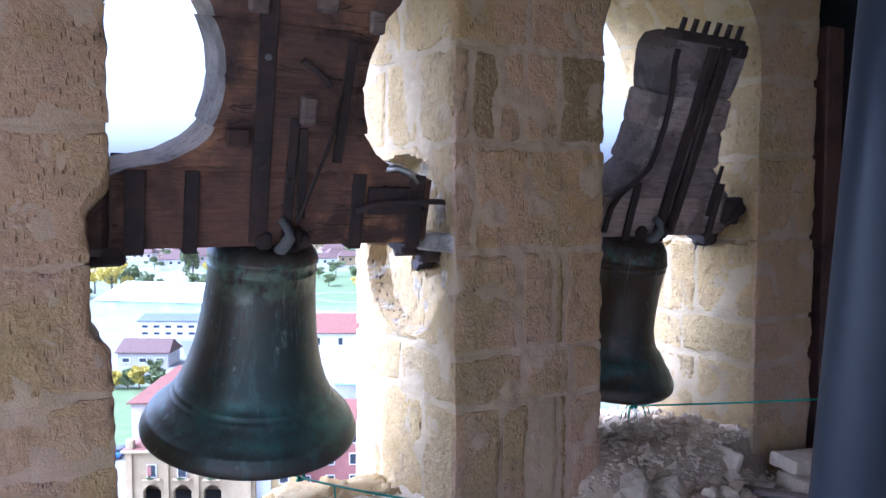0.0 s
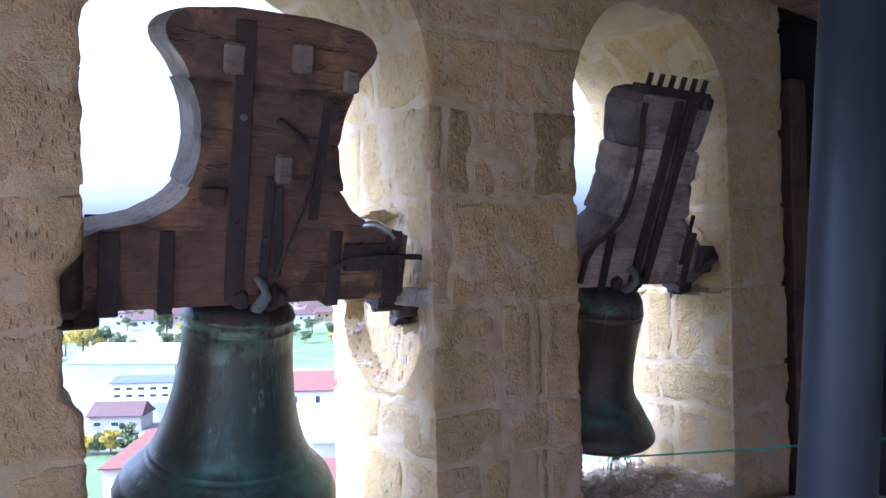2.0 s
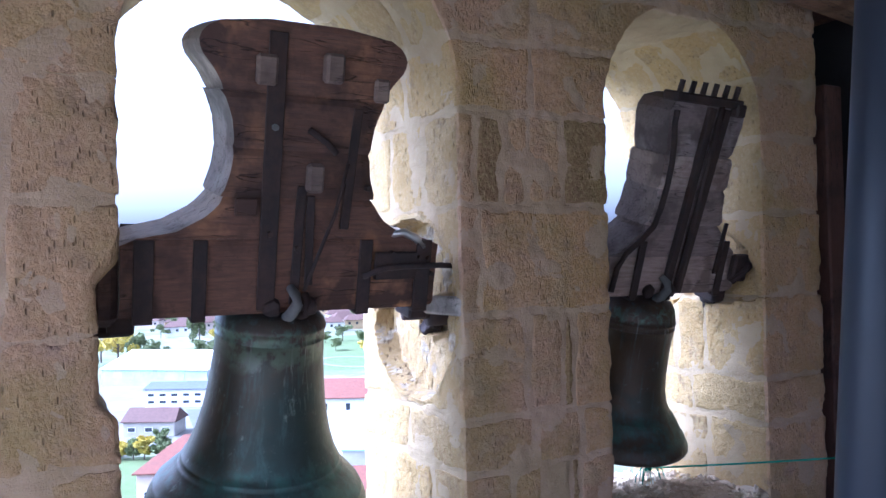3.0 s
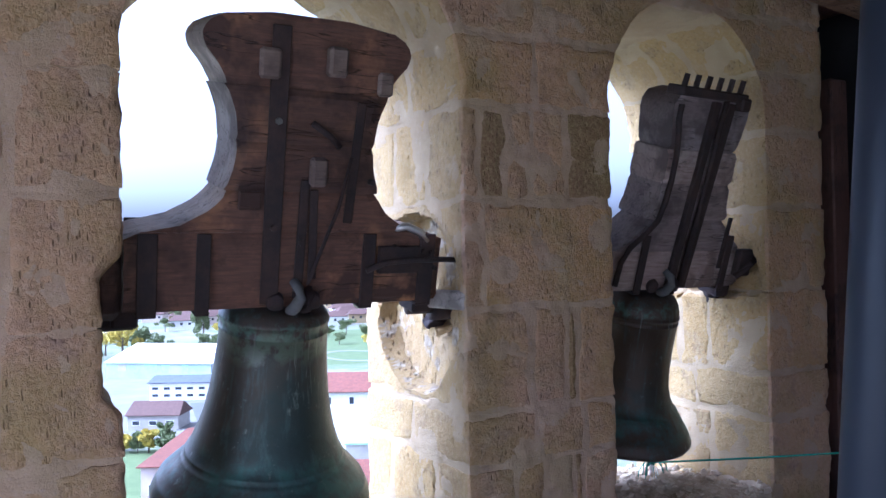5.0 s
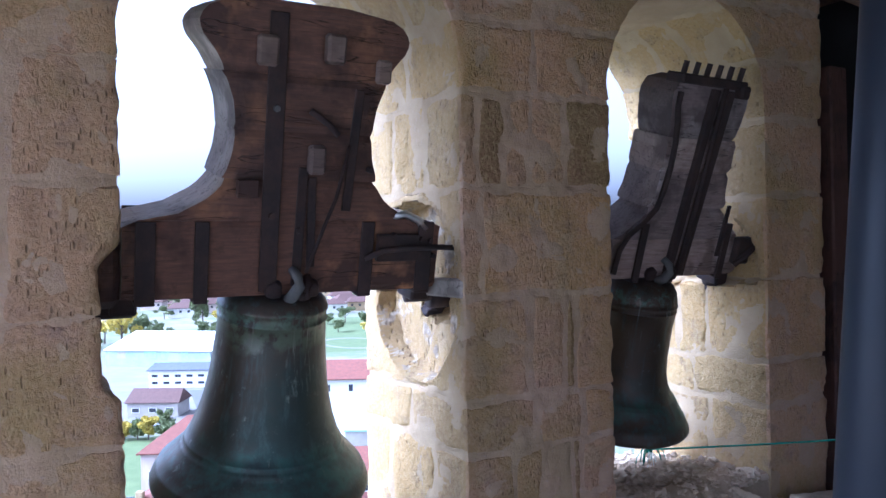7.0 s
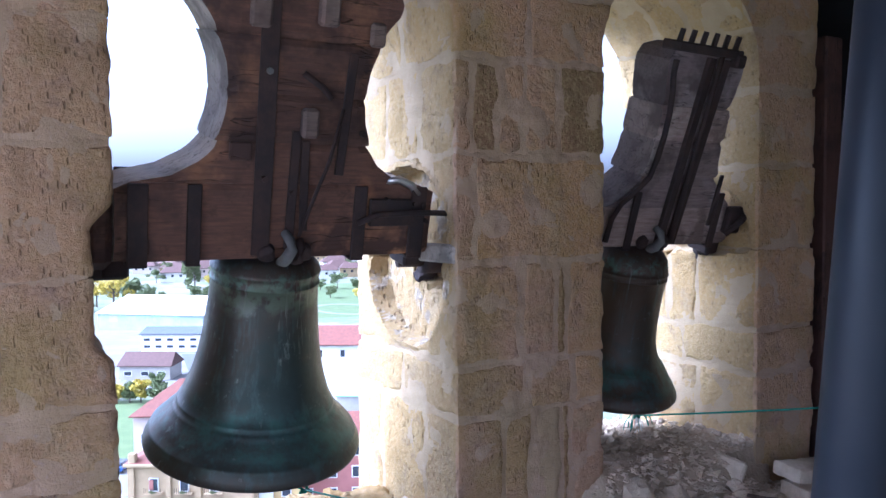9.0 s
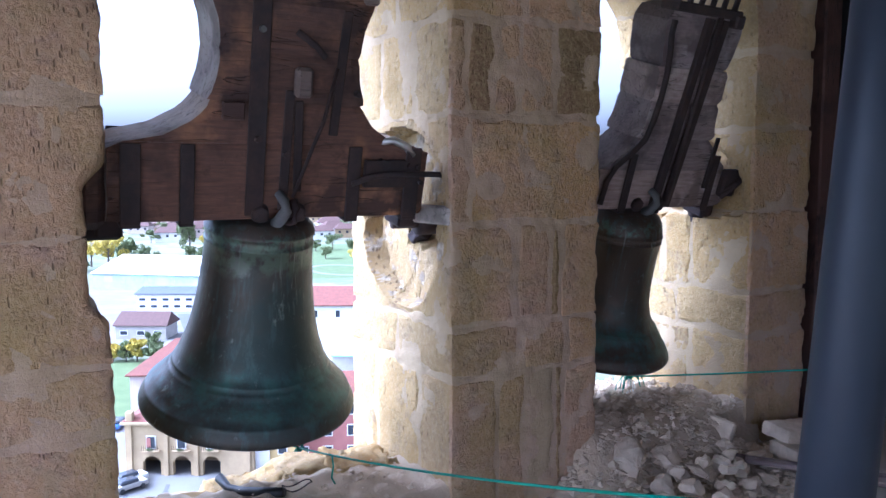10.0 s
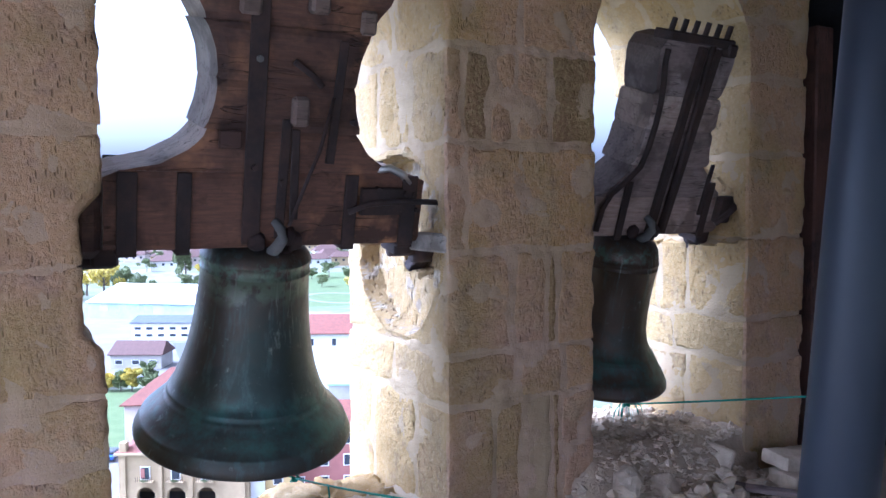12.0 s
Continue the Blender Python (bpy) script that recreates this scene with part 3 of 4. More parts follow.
def bell(x, tilt, kind, label):
    """A hung bell with its timber yoke, straps and crown; it turns on an axle along the wall."""
    root = thing("church_bell", pose(x, AXLE_Y, AXLE_Z, tilt, 0, 0), label, "bell", "bells in the belfry")
    half = lambda w: yoke_half(w, kind)
    top = 1.265 if kind == "a" else 1.175
    thick = 0.35 if kind == "a" else 0.28
    cuts = (0.08, 0.395, 0.565, 0.76, 0.98, top) if kind == "a" else (0.08, 0.30, 0.48, 0.68, 0.86, top)
    face = OLD_WOOD if kind == "a" else WORN_WOOD
    for i, (a, b) in enumerate(zip(cuts, cuts[1:])):
        part("yoke_beam" if i == 0 else "yoke_block", yoke_block(a, b, half, thick, kind, i + 3), [face, GREY_WOOD if kind == "a" else DULL_WOOD], root, "dark timber yoke, grey and weathered at its edges" if i == 0 else "")
    if kind == "a":
        outline = [(r * (0.915 + 0.09 * smooth01(-z / 0.95)), z * 0.89) for r, z in BELL]
    else:
        outline = [(r * (1.0 + 0.13 * smooth01((z + 0.86) / 0.5)), z * 0.91) for r, z in BELL_SLIM]
    body = part("bell_body", lathe(outline, 128, 0.004), BRONZE if kind == "a" else BROWN_BRONZE, root, "green-brown patinated bronze bell with raised bands", True)
    body.matrix_local = pose(-0.03, 0, 0.035, 0, 1.0, 0) if kind == "a" else pose(-0.125, 0.0, 0.02, -5, 0, 0)
    fr = -thick / 2
    # crown loops
    cx = 0.0 if kind == "a" else -0.10
    for u, m in ((-0.085, IRON), (0.075, IRON)):
        part("canon", lump(bmesh.new(), (cx + u, fr - 0.015, 0.11), (0.04, 0.05, 0.042), 5, 3, 0.2), m, root, "dark bronze crown knob", True)
    part("canon", tube([(cx - 0.02, fr - 0.0, 0.06), (cx - 0.015, fr - 0.04, 0.09), (cx, fr - 0.055, 0.13), (cx - 0.006, fr - 0.05, 0.17), (cx - 0.02, fr - 0.01, 0.195)], [0.026, 0.026, 0.025, 0.022, 0.018], 14), PALE_IRON, root, "worn grey crown loop", True)
    part("canon", tube([(cx + 0.02, fr + 0.03, 0.05), (cx + 0.045, fr - 0.03, 0.08), (cx + 0.055, fr - 0.03, 0.13), (cx + 0.05, fr, 0.16)], 0.018, 12), IRON, root, "", True)
    part("clapper", tube([(0, 0, -0.2), (0, 0, -0.75), (0, 0, -0.86), (0, 0, -0.93), (0, 0, -1.0)], [0.018, 0.022, 0.06, 0.05, 0.02], 14), IRON, root, "iron clapper", True)

    def strap(u, w0, w1, width, lean=0.0, lift=0.012, mat=IRON):
        c = (w0 + w1) / 2
        part("strap", boxed(u, fr - lift / 2, c, width, lift, w1 - w0, 0.003, Euler((0, lean, 0)).to_matrix().to_4x4()), mat, root, "flat rusty iron strap")

    def wrap(u, width):
        """A band bent round the lower beam."""
        bm = boxed(u, fr - 0.008, 0.235, width, 0.014, 0.32, 0.003)
        box(bm, u, 0, 0.07, width, thick + 0.03, 0.014, 0.003)
        box(bm, u, -fr + 0.008, 0.235, width, 0.014, 0.32, 0.003)
        part("band", bm, IRON, root, "iron band bent under the yoke beam")

    def bolt(u, w, r=0.014, mat=IRON):
        bm = bmesh.new()
        bmesh.ops.create_cone(bm, segments=6, radius1=r, radius2=r * 0.9, depth=0.03, cap_ends=True, matrix=Matrix.Translation((u, fr - 0.016, w)) @ Euler((radians(90), 0, 0)).to_matrix().to_4x4())
        part("bolt", bm, mat, root)

    for s in (-1, 1):
        part("gudgeon", tube([(s * (half(0.2) - 0.06), 0, 0.0), (s * (half(0.2) + 0.2), 0, 0.0)], 0.035, 16), IRON, root, "iron axle pin", True)
        part("axle_plate", boxed(s * (half(0.2) - 0.02), 0, 0.06, 0.1, 0.16, 0.14, 0.01), IRON, root)
    if kind == "a":
        wrap(-0.39, 0.055)
        wrap(0.315, 0.06)
        wrap(0.60, 0.075)
        wrap(-0.60, 0.075)
        part("beam_end", boxed(-0.73, 0, 0.19, 0.12, 0.30, 0.30, 0.04), OLD_WOOD, root)
        strap(-0.12, 0.10, 1.22, 0.075)
        strap(0.005, 0.12, 0.62, 0.04, 0.02)
        strap(0.055, 0.2, 0.58, 0.035, -0.03)
        strap(0.22, 0.44, 0.95, 0.04, 0.06)
        strap(0.46, 0.22, 0.34, 0.2, 0.0, 0.03)
        for u, w, a, b, h in ((0.055, 0.655, 0.07, 0.12, 0.05), (-0.165, 1.07, 0.085, 0.12, 0.035), (0.105, 1.10, 0.08, 0.12, 0.06), (0.33, 1.03, 0.07, 0.1, 0.03)):
            part("wedge", boxed(u, fr - h / 2, w, a, h, b, 0.012), WEDGE_WOOD, root, "pale timber wedge")
        part("wedge", boxed(-0.22, fr - 0.012, 0.53, 0.09, 0.02, 0.075, 0.006), OLD_WOOD, root)
        part("tie_rod", tube([(0.035, fr - 0.03, 0.18), (0.11, fr - 0.035, 0.40), (0.15, fr - 0.03, 0.5), (0.2, fr - 0.02, 0.72)], 0.008, 8), IRON, root, "thin iron tie rod", True)
        part("tie_rod", tube([(0.02, fr - 0.025, 0.85), (0.1, fr - 0.03, 0.8), (0.14, fr - 0.03, 0.76)], 0.014, 8), IRON, root, "", True)
        part("lever_rod", tube([(0.30, fr - 0.03, 0.235), (0.38, fr - 0.05, 0.275), (0.5, fr - 0.055, 0.285), (0.66, fr - 0.05, 0.285), (0.80, fr - 0.03, 0.275)], 0.013, 8), IRON, root, "bent iron rod across the axle end", True)
        for i in range(5):
            bolt(0.44 + 0.045 * i, 0.335 - 0.006 * i, 0.012)
            if i % 2 == 0:
                bolt(0.44 + 0.05 * i, 0.24, 0.012)
        for u, w in ((-0.12, 0.85), (-0.12, 0.42), (0.0, 0.36), (0.3, 0.62)):
            bolt(u, w, 0.015, PALE_IRON if w > 0.8 else IRON)
        bm = tube([(0.44, fr + 0.03, 0.41), (0.50, fr + 0.01, 0.425), (0.56, fr + 0.0, 0.40), (0.60, fr, 0.36)], 0.018, 10)
        part("steel_clip", bm, STEEL, root, "bright bent steel clip", True)
    else:
        wrap(-0.30, 0.05)
        wrap(0.34, 0.05)
        strap(-0.045, 0.10, 1.13, 0.05, 0.065, 0.03)
        strap(0.055, 0.10, 1.13, 0.05, 0.085, 0.03)
        part("tie_rod", tube([(0.0, fr - 0.03, 0.12), (0.045, fr - 0.03, 1.15)], 0.014, 8), IRON, root, "long iron tie rod", True)
        strap(0.30, 0.2, 0.5, 0.03, 0.04)
        part("top_bar", boxed(-0.05, fr + 0.02, 1.165, 0.48, 0.13, 0.05, 0.008, Euler((0, 0.02, 0)).to_matrix().to_4x4()), IRON, root, "iron bar across the yoke top")
        edge = [(-half(w) + 0.03, fr - 0.012, w) for w in (0.12, 0.25, 0.33, 0.4, 0.48, 0.58, 0.7, 0.82, 0.93, 1.03, 1.1)]
        part("curved_strap", tube(edge, 0.016, 8), IRON, root, "iron strap along the yoke edge", True)
        part("nut_plate", boxed(0.17, fr - 0.03, 1.13, 0.07, 0.06, 0.07, 0.01), IRON, root)
        for i in range(6):
            part("peg", tube([(-0.26 + 0.083 * i, fr + 0.0, 1.16), (-0.252 + 0.083 * i, fr - 0.005, 1.255)], [0.016, 0.014], 8), IRON, root, "threaded iron bolt end")
        bm = bmesh.new()
        box(bm, 0.46, fr - 0.03, 0.24, 0.12, 0.05, 0.16, 0.012)
        tube([(0.40, fr - 0.05, 0.16), (0.46, fr - 0.09, 0.25), (0.54, fr - 0.06, 0.29)], 0.02, 8, bm)
        part("axle_bracket", bm, IRON, root, "twisted iron axle bracket")
    return root


bell_a = bell(1.095, 13, "a", "green-bronze bell hung from a dark timber yoke")
bell_b = bell(3.325, 18, "b", "tilted green-bronze bell on a worn timber yoke with iron bolts")

# bearings in the reveals
for x, y, z, s in ((1.90, 3.42, 1.18, 1), (3.84, 3.42, 1.17, 1), (0.19, 3.42, 1.17, -1), (2.60, 3.42, 1.17, -1)):
    root = thing("axle_bearing", pose(x, y, z), "dark iron axle bearing let into the stone reveal", "bearing", "axle bearings")
    part("bearing_block", lump(bmesh.new(), (0.055 * s, 0.14, -0.02), (0.075, 0.11, 0.055), 23, 3, 0.5), IRON, root)
    part("bearing_cap", tube([(-0.055 * s, 0, 0.03), (0.05 * s, 0, 0.03)], 0.05, 16), IRON, root, "", True)
ob = part("packing_block", boxed(0, 0, 0, 0.10, 0.34, 0.085, 0.01), GREY_WOOD)
ob.matrix_world = pose(1.832, 3.18, 1.27, 0, 2, 0)
tagged(ob, "weathered grey timber packing block in the reveal", "timber block")

# ---------------------------------------------------------------- pipe, post
root = thing("drain_pipe", pose(1.400, 0.955, -0.12), "smooth blue-grey plastic pipe leaning slightly", "pipe")
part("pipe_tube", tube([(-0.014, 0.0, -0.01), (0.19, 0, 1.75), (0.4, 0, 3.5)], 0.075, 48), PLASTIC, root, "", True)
ob = part("timber_post", boxed(0, 0, 0, 0.16, 0.14, 2.64, 0.01), RED_WOOD)
ob.matrix_world = pose(4.53, 3.12, 1.20)
tagged(ob, "dark reddish timber post in the corner", "post")

# ---------------------------------------------------------------- rubble on the floor and in the opening
def rock(x, y, z, sx, sy, sz, seed, label="pale broken rubble stone lying on the floor"):
    ob = part("rubble_stone", lump(bmesh.new(), (0, 0, 0), (sx, sy, sz), seed, 3), RUBBLE)
    ob.matrix_world = pose(x, y, z)
    return tagged(ob, label, "stone", "rubble stones")


for i, (x, y, s) in enumerate(((3.50, 2.87, 0.09), (3.15, 2.71, 0.11), (3.32, 2.64, 0.09), (3.01, 2.75, 0.10), (3.07, 2.54, 0.09), (3.57, 2.74, 0.10), (2.82, 2.69, 0.11), (2.92, 2.60, 0.10),
                               (3.21, 2.50, 0.10), (3.26, 2.76, 0.08), (3.12, 2.62, 0.07), (3.40, 2.74, 0.07), (2.98, 2.46, 0.10), (2.72, 2.60, 0.09), (3.36, 2.52, 0.08), (3.05, 2.83, 0.08), (3.22, 2.85, 0.06), (2.86, 2.50, 0.07))):
    rock(x, y, -0.10 + s * 0.4, s * 0.78, s * 0.55, s * 0.5, i + 11)
for i, (x, y, s) in enumerate(((3.20, 2.66, 0.09), (3.10, 2.70, 0.08), (3.30, 2.70, 0.08), (3.00, 2.66, 0.08), (3.14, 2.58, 0.07), (2.92, 2.70, 0.07), (3.26, 2.60, 0.06), (3.40, 2.82, 0.08))):
    rock(x, y, -0.03 + s * 0.35, s * 0.85, s * 0.6, s * 0.5, i + 91, "pale broken stone resting on the rubble pile")
rock(2.78, 2.90, -0.01, 0.17, 0.11, 0.12, 41, "large grey rubble stone bedded in mortar debris")
rock(2.98, 2.86, -0.03, 0.14, 0.11, 0.11, 42, "large grey rubble stone bedded in mortar debris")
rnd = random.Random(5)
for i in range(16):
    y = rnd.uniform(3.0, 3.8)
    rock(rnd.uniform(2.75, 3.65), y, 0.15 - 0.1 * smooth01((y - 3.35) / 0.75), rnd.uniform(0.02, 0.055), rnd.uniform(0.02, 0.045), rnd.uniform(0.015, 0.035), 60 + i)
ob = part("stone_slab", boxed(0, 0, 0, 0.05, 0.17, 0.20, 0.012, Euler((0.2, 0.35, 0.4)).to_matrix().to_4x4()), RUBBLE)
ob.matrix_world = pose(3.46, 2.93, 0.02)
tagged(ob, "whitish stone slab leaning on the rubble", "stone slab")


def worn_block(name, lo, hi, m, mat, label, category, seed):
    v, f = gridded(lo, hi, 0.025, 0.006, lambda q: q.copy(), seed, 0.005)
    me = bpy.data.meshes.new(name)
    me.from_pydata(v, [], f)
    me.materials.append(mat)
    ob = new(name, me)
    ob.matrix_world = m
    return tagged(ob, label, category)


worn_block("stone_block", (-0.25, -0.11, -0.05), (0.25, 0.11, 0.045), pose(3.99, 2.665, -0.075, 0, 0, -14), RUBBLE, "squared pale stone block lying on the floor", "stone block", 4)
worn_block("stone_block", (-0.27, -0.10, -0.04), (0.25, 0.10, 0.04), pose(4.02, 2.735, 0.012, 2, 3, -10), RUBBLE, "squared pale stone block resting on another block", "stone block", 9)
for i in range(3):
    ob = part("plank", boxed(0, 0, 0, 0.85, 0.07, 0.025, 0.004), DULL_WOOD)
    ob.matrix_world = pose(3.66 + 0.03 * i, 2.55 - 0.075 * i, -0.085 + 0.012 * i, 0, 1.5, -58 + 4 * i)
    tagged(ob, "grey weathered plank lying among rubble", "plank", "loose planks")


def crumbs(name, n, seed, place, lo, hi, mat, label):
    """Countless small chips as one mesh."""
    rnd = random.Random(seed)
    shape = [Vector(v) for v in ((1, 0, 0), (-1, 0.1, 0), (0, 1, 0.1), (0, -1, 0), (0.1, 0, 1), (0, 0, -1))]
    tri = ((0, 2, 4), (2, 1, 4), (1, 3, 4), (3, 0, 4), (2, 0, 5), (1, 2, 5), (3, 1, 5), (0, 3, 5))
    vs, fs = [], []
    for _ in range(n):
        c = Vector(place(rnd))
        s = lo + (hi - lo) * rnd.random() ** 2.5
        e = Euler([rnd.uniform(0, 6.3) for _ in range(3)]).to_matrix()
        d = Vector((rnd.uniform(0.6, 1.3), rnd.uniform(0.6, 1.2), rnd.uniform(0.35, 0.8)))
        b = len(vs)
        for v in shape:
            q = e @ (v * rnd.uniform(0.7, 1.2))
            vs.append(c + Vector((q.x * d.x, q.y * d.y, q.z * d.z)) * s)
        fs += [(a + b, p + b, q + b) for a, p, q in tri]
    me = bpy.data.meshes.new(name)
    me.from_pydata(vs, [], fs)
    me.materials.append(mat)
    return tagged(new(name, me), label, "rubble", kind="stuff")


def in_opening(r):
    y = r.uniform(2.95, 4.05)
    return r.uniform(2.66, 3.74), y, 0.135 - 0.1 * smooth01((y - 3.35) / 0.75) + r.uniform(-0.02, 0.03)


def on_heap(r):
    y = r.uniform(2.3, 3.0)
    x = r.uniform(2.4, 3.9)
    heap = smooth01((y - 2.72) / 0.3) * smooth01((x - 2.3) / 0.35) * smooth01((3.75 - x) / 0.3)
    return x, y, -0.115 + heap * 0.23 + r.uniform(-0.01, 0.02)


def on_sill(r):
    y = r.uniform(3.02, 4.0)
    return r.uniform(0.4, 1.75), y, 0.04 - 0.2 * smooth01((y - 3.35) / 0.75) + r.uniform(-0.01, 0.02)


crumbs("rubble_chips", 1700, 1, in_opening, 0.005, 0.036, RUBBLE, "grey and ochre mortar chips in the opening")
crumbs("rubble_chips", 2200, 2, on_heap, 0.006, 0.045, RUBBLE, "grey and ochre mortar chips on the floor")
crumbs("rubble_chips", 350, 3, on_sill, 0.004, 0.028, RUBBLE, "ochre stone chips on the worn sill")
for i, (x, y, z, a, b, c) in enumerate(((0.72, 3.74, -0.13, 0.34, 0.12, 0.055), (1.12, 3.80, -0.105, 0.22, 0.13, 0.06), (1.40, 3.76, -0.075, 0.17, 0.15, 0.07), (1.62, 3.66, -0.05, 0.15, 0.2, 0.07))):
    v, f = gridded((-a, -b, -c), (a, b, c), 0.014, 0.012, lambda q: q.copy(), 7 + i, 0.024)
    me = bpy.data.meshes.new("sill_stone")
    me.from_pydata(v, [], f)
    me.materials.append(STONE)
    me.polygons.foreach_set("use_smooth", [True] * len(me.polygons))
    ob = new("sill_stone", me)
    ob.matrix_world = pose(x, y, z, -6, 0, 4 - 5 * i)
    tagged(ob, "rough broken ochre stone along the sill edge", "stone", "sill stones")

ob = part("rubber_strip", tube([(0.915, 3.66, 0.035), (0.935, 3.58, 0.01), (0.965, 3.49, 0.02), (1.03, 3.36, 0.045), (1.10, 3.28, 0.06)], [0.024, 0.019, 0.021, 0.024, 0.022], 10), BLACK, None, "", True)
tagged(ob, "bent black rubber strip lying on the sill", "rubber strip")
ob = part("wire_loop", tube([(1.17 + 0.07 * math.cos(q * 0.35), 3.30 + 0.035 * math.sin(q * 0.35), 0.07 + 0.012 * math.sin(q * 0.9)) for q in range(17)], 0.003, 6), IRON, None, "", True)
tagged(ob, "thin bent wire on the sill", "wire")


FRAYED = make_plain("frayed_white_nylon", (0.7, 0.74, 0.72), (0.55, 0.62, 0.6), 40.0, 0.6, 0, 0.2, 0.002)
# ---------------------------------------------------------------- green ropes
def sagging(a, b, sag, n=40):
    a, b = Vector(a), Vector(b)
    return [a.lerp(b, i / n) - Vector((0, 0, sag * 4 * (i / n) * (1 - i / n))) for i in range(n + 1)]


def knot(bm, c, s, seed):
    r = random.Random(seed)
    pts = [Vector(c) + Vector((math.sin(i * 1.3) * s, math.cos(i * 1.7) * s * 0.8, math.sin(i * 0.9 + 1) * s * 0.8)) for i in range(14)]
    return tube(pts, 0.006, 6, bm)


root = thing("bell_rope", pose(0, 0, 0), "thin green nylon rope tied to the bell clapper", "rope", "green ropes")
START = (1.27, 3.55, 0.15)
END = (1.31, -2.79, 2.12)
TIE = Vector((1.382, 0.839, 0.827))
part("rope", tube(sagging(START, TIE, 0.035, 50), 0.0046, 8), GREEN, root, "", True)
part("rope", tube(sagging(TIE, END, 0.02, 30), 0.0046, 8), GREEN, root, "", True)
bm = bmesh.new()
knot(bm, START, 0.02, 1)
tube([(1.10, 3.62, 0.26), (1.16, 3.6, 0.2), START], 0.006, 6, bm)
part("knot", bm, GREEN, root, "", True)
part("knot", knot(bmesh.new(), TIE, 0.013, 3), GREEN, root, "", True)
p = sagging(START, TIE, 0.035, 50)[7]
part("rope_tail", tube([p, p + Vector((0.005, 0, -0.05)), p + Vector((-0.004, 0, -0.1)), p + Vector((0.02, 0.02, -0.14))], 0.004, 6), GREEN, root, "", True)

root = thing("bell_rope", pose(0, 0, 0), "thin green nylon rope with frayed strands under the bell", "rope", "green ropes")
START = (3.44, 3.60, 0.205)
part("rope", tube(sagging(START, (4.99, -0.6, 1.27), 0.06), 0.0055, 8), GREEN, root, "", True)
bm = bmesh.new()
knot(bm, START, 0.022, 5)
tube([(3.34, 3.72, 0.27), (3.39, 3.66, 0.23), START], 0.006, 6, bm)
part("knot", bm, GREEN, root, "", True)
rnd = random.Random(3)
for i in range(9):
    a = rnd.uniform(0, 6.28)
    r = rnd.uniform(0.05, 0.17)
    h = rnd.uniform(0.02, 0.06)
    p = Vector(START)
    d = Vector((math.cos(a) * r, math.sin(a) * r * 0.6, 0))
    part("strand", tube([p, p + d * 0.4 + Vector((0, 0, h * 0.4)), p + d * 0.8 - Vector((0, 0, 0.03)), p + d - Vector((0, 0, 0.12))], 0.0035, 5), GREEN, root, "", True)

for i in range(5):
    a = 0.9 + i * 0.5
    p = Vector(START)
    d = Vector((math.cos(a) * 0.05, -0.03, 0))
    part("strand", tube([p, p + d * 0.6 - Vector((0, 0, 0.03)), p + d - Vector((0, 0, 0.10))], 0.003, 5), FRAYED, root, "frayed whitish strand", True)

# ---------------------------------------------------------------- the town below
GROUND = -36.0
K = 1.19
WHITE_WALL = make_plain("white_render", (0.72, 0.705, 0.67), (0.64, 0.625, 0.595), 0.4, 0.9, 0, 0.1, 0.02)
CYAN_WALL = make_plain("pale_cyan_render", (0.29, 0.39, 0.42), (0.38, 0.43, 0.45), 0.12, 0.9, 0, 0.1, 0.02)
OCHRE_WALL = make_plain("ochre_ashlar", (0.40, 0.30, 0.165), (0.32, 0.235, 0.13), 0.6, 0.9, 0, 0.3, 0.03)
PINK_WALL = make_plain("pale_pink_render", (0.55, 0.46, 0.43), (0.48, 0.40, 0.37), 0.4, 0.9, 0, 0.1, 0.02)
RED_WALL = make_plain("rose_red_render", (0.34, 0.14, 0.115), (0.28, 0.115, 0.095), 0.5, 0.9, 0, 0.1, 0.02)
YELLOW_WALL = make_plain("yellow_render", (0.55, 0.40, 0.16), (0.48, 0.35, 0.15), 0.5, 0.9, 0, 0.1, 0.02)
GREY_WALL = make_plain("grey_concrete", (0.40, 0.37, 0.33), (0.32, 0.30, 0.27), 0.5, 0.9, 0, 0.1, 0.02)
RED_ROOF = make_plain("red_clay_tiles", (0.17, 0.058, 0.036), (0.125, 0.045, 0.03), 1.5, 0.85, 0, 0.5, 0.05)
BROWN_ROOF = make_plain("brown_red_tiles", (0.095, 0.048, 0.036), (0.07, 0.036, 0.027), 1.5, 0.85, 0, 0.5, 0.05)
DARK_ROOF = make_plain("dark_slate_roof", (0.07, 0.078, 0.10), (0.085, 0.092, 0.115), 1.0, 0.9, 0, 0.2, 0.03)
TEAL_ROOF = make_plain("teal_metal_roof", (0.30, 0.48, 0.48), (0.36, 0.52, 0.52), 1.0, 0.5, 0, 0.1, 0.02)
WHITE_ROOF = make_plain("white_metal_roof", (0.58, 0.58, 0.58), (0.52, 0.53, 0.54), 0.3, 0.6, 0, 0.1, 0.02)
GLASS = make_plain("dark_window_glass", (0.03, 0.035, 0.045), (0.05, 0.055, 0.065), 2.0, 0.2, 0, 0.0, 0.001)
FRAME = make_plain("white_window_frame", (0.7, 0.7, 0.68), (0.62, 0.62, 0.6), 3.0, 0.6, 0, 0.1, 0.005)
PAVING = make_plain("pale_paving", (0.17, 0.165, 0.155), (0.125, 0.12, 0.113), 0.15, 0.9, 0, 0.2, 0.02)
ASPHALT = make_plain("worn_asphalt", (0.10, 0.10, 0.104), (0.075, 0.075, 0.078), 0.2, 0.9, 0, 0.2, 0.02)
GRASS = make_plain("lawn_grass", (0.07, 0.10, 0.028), (0.095, 0.125, 0.04), 0.3, 0.95, 0, 0.5, 0.05)
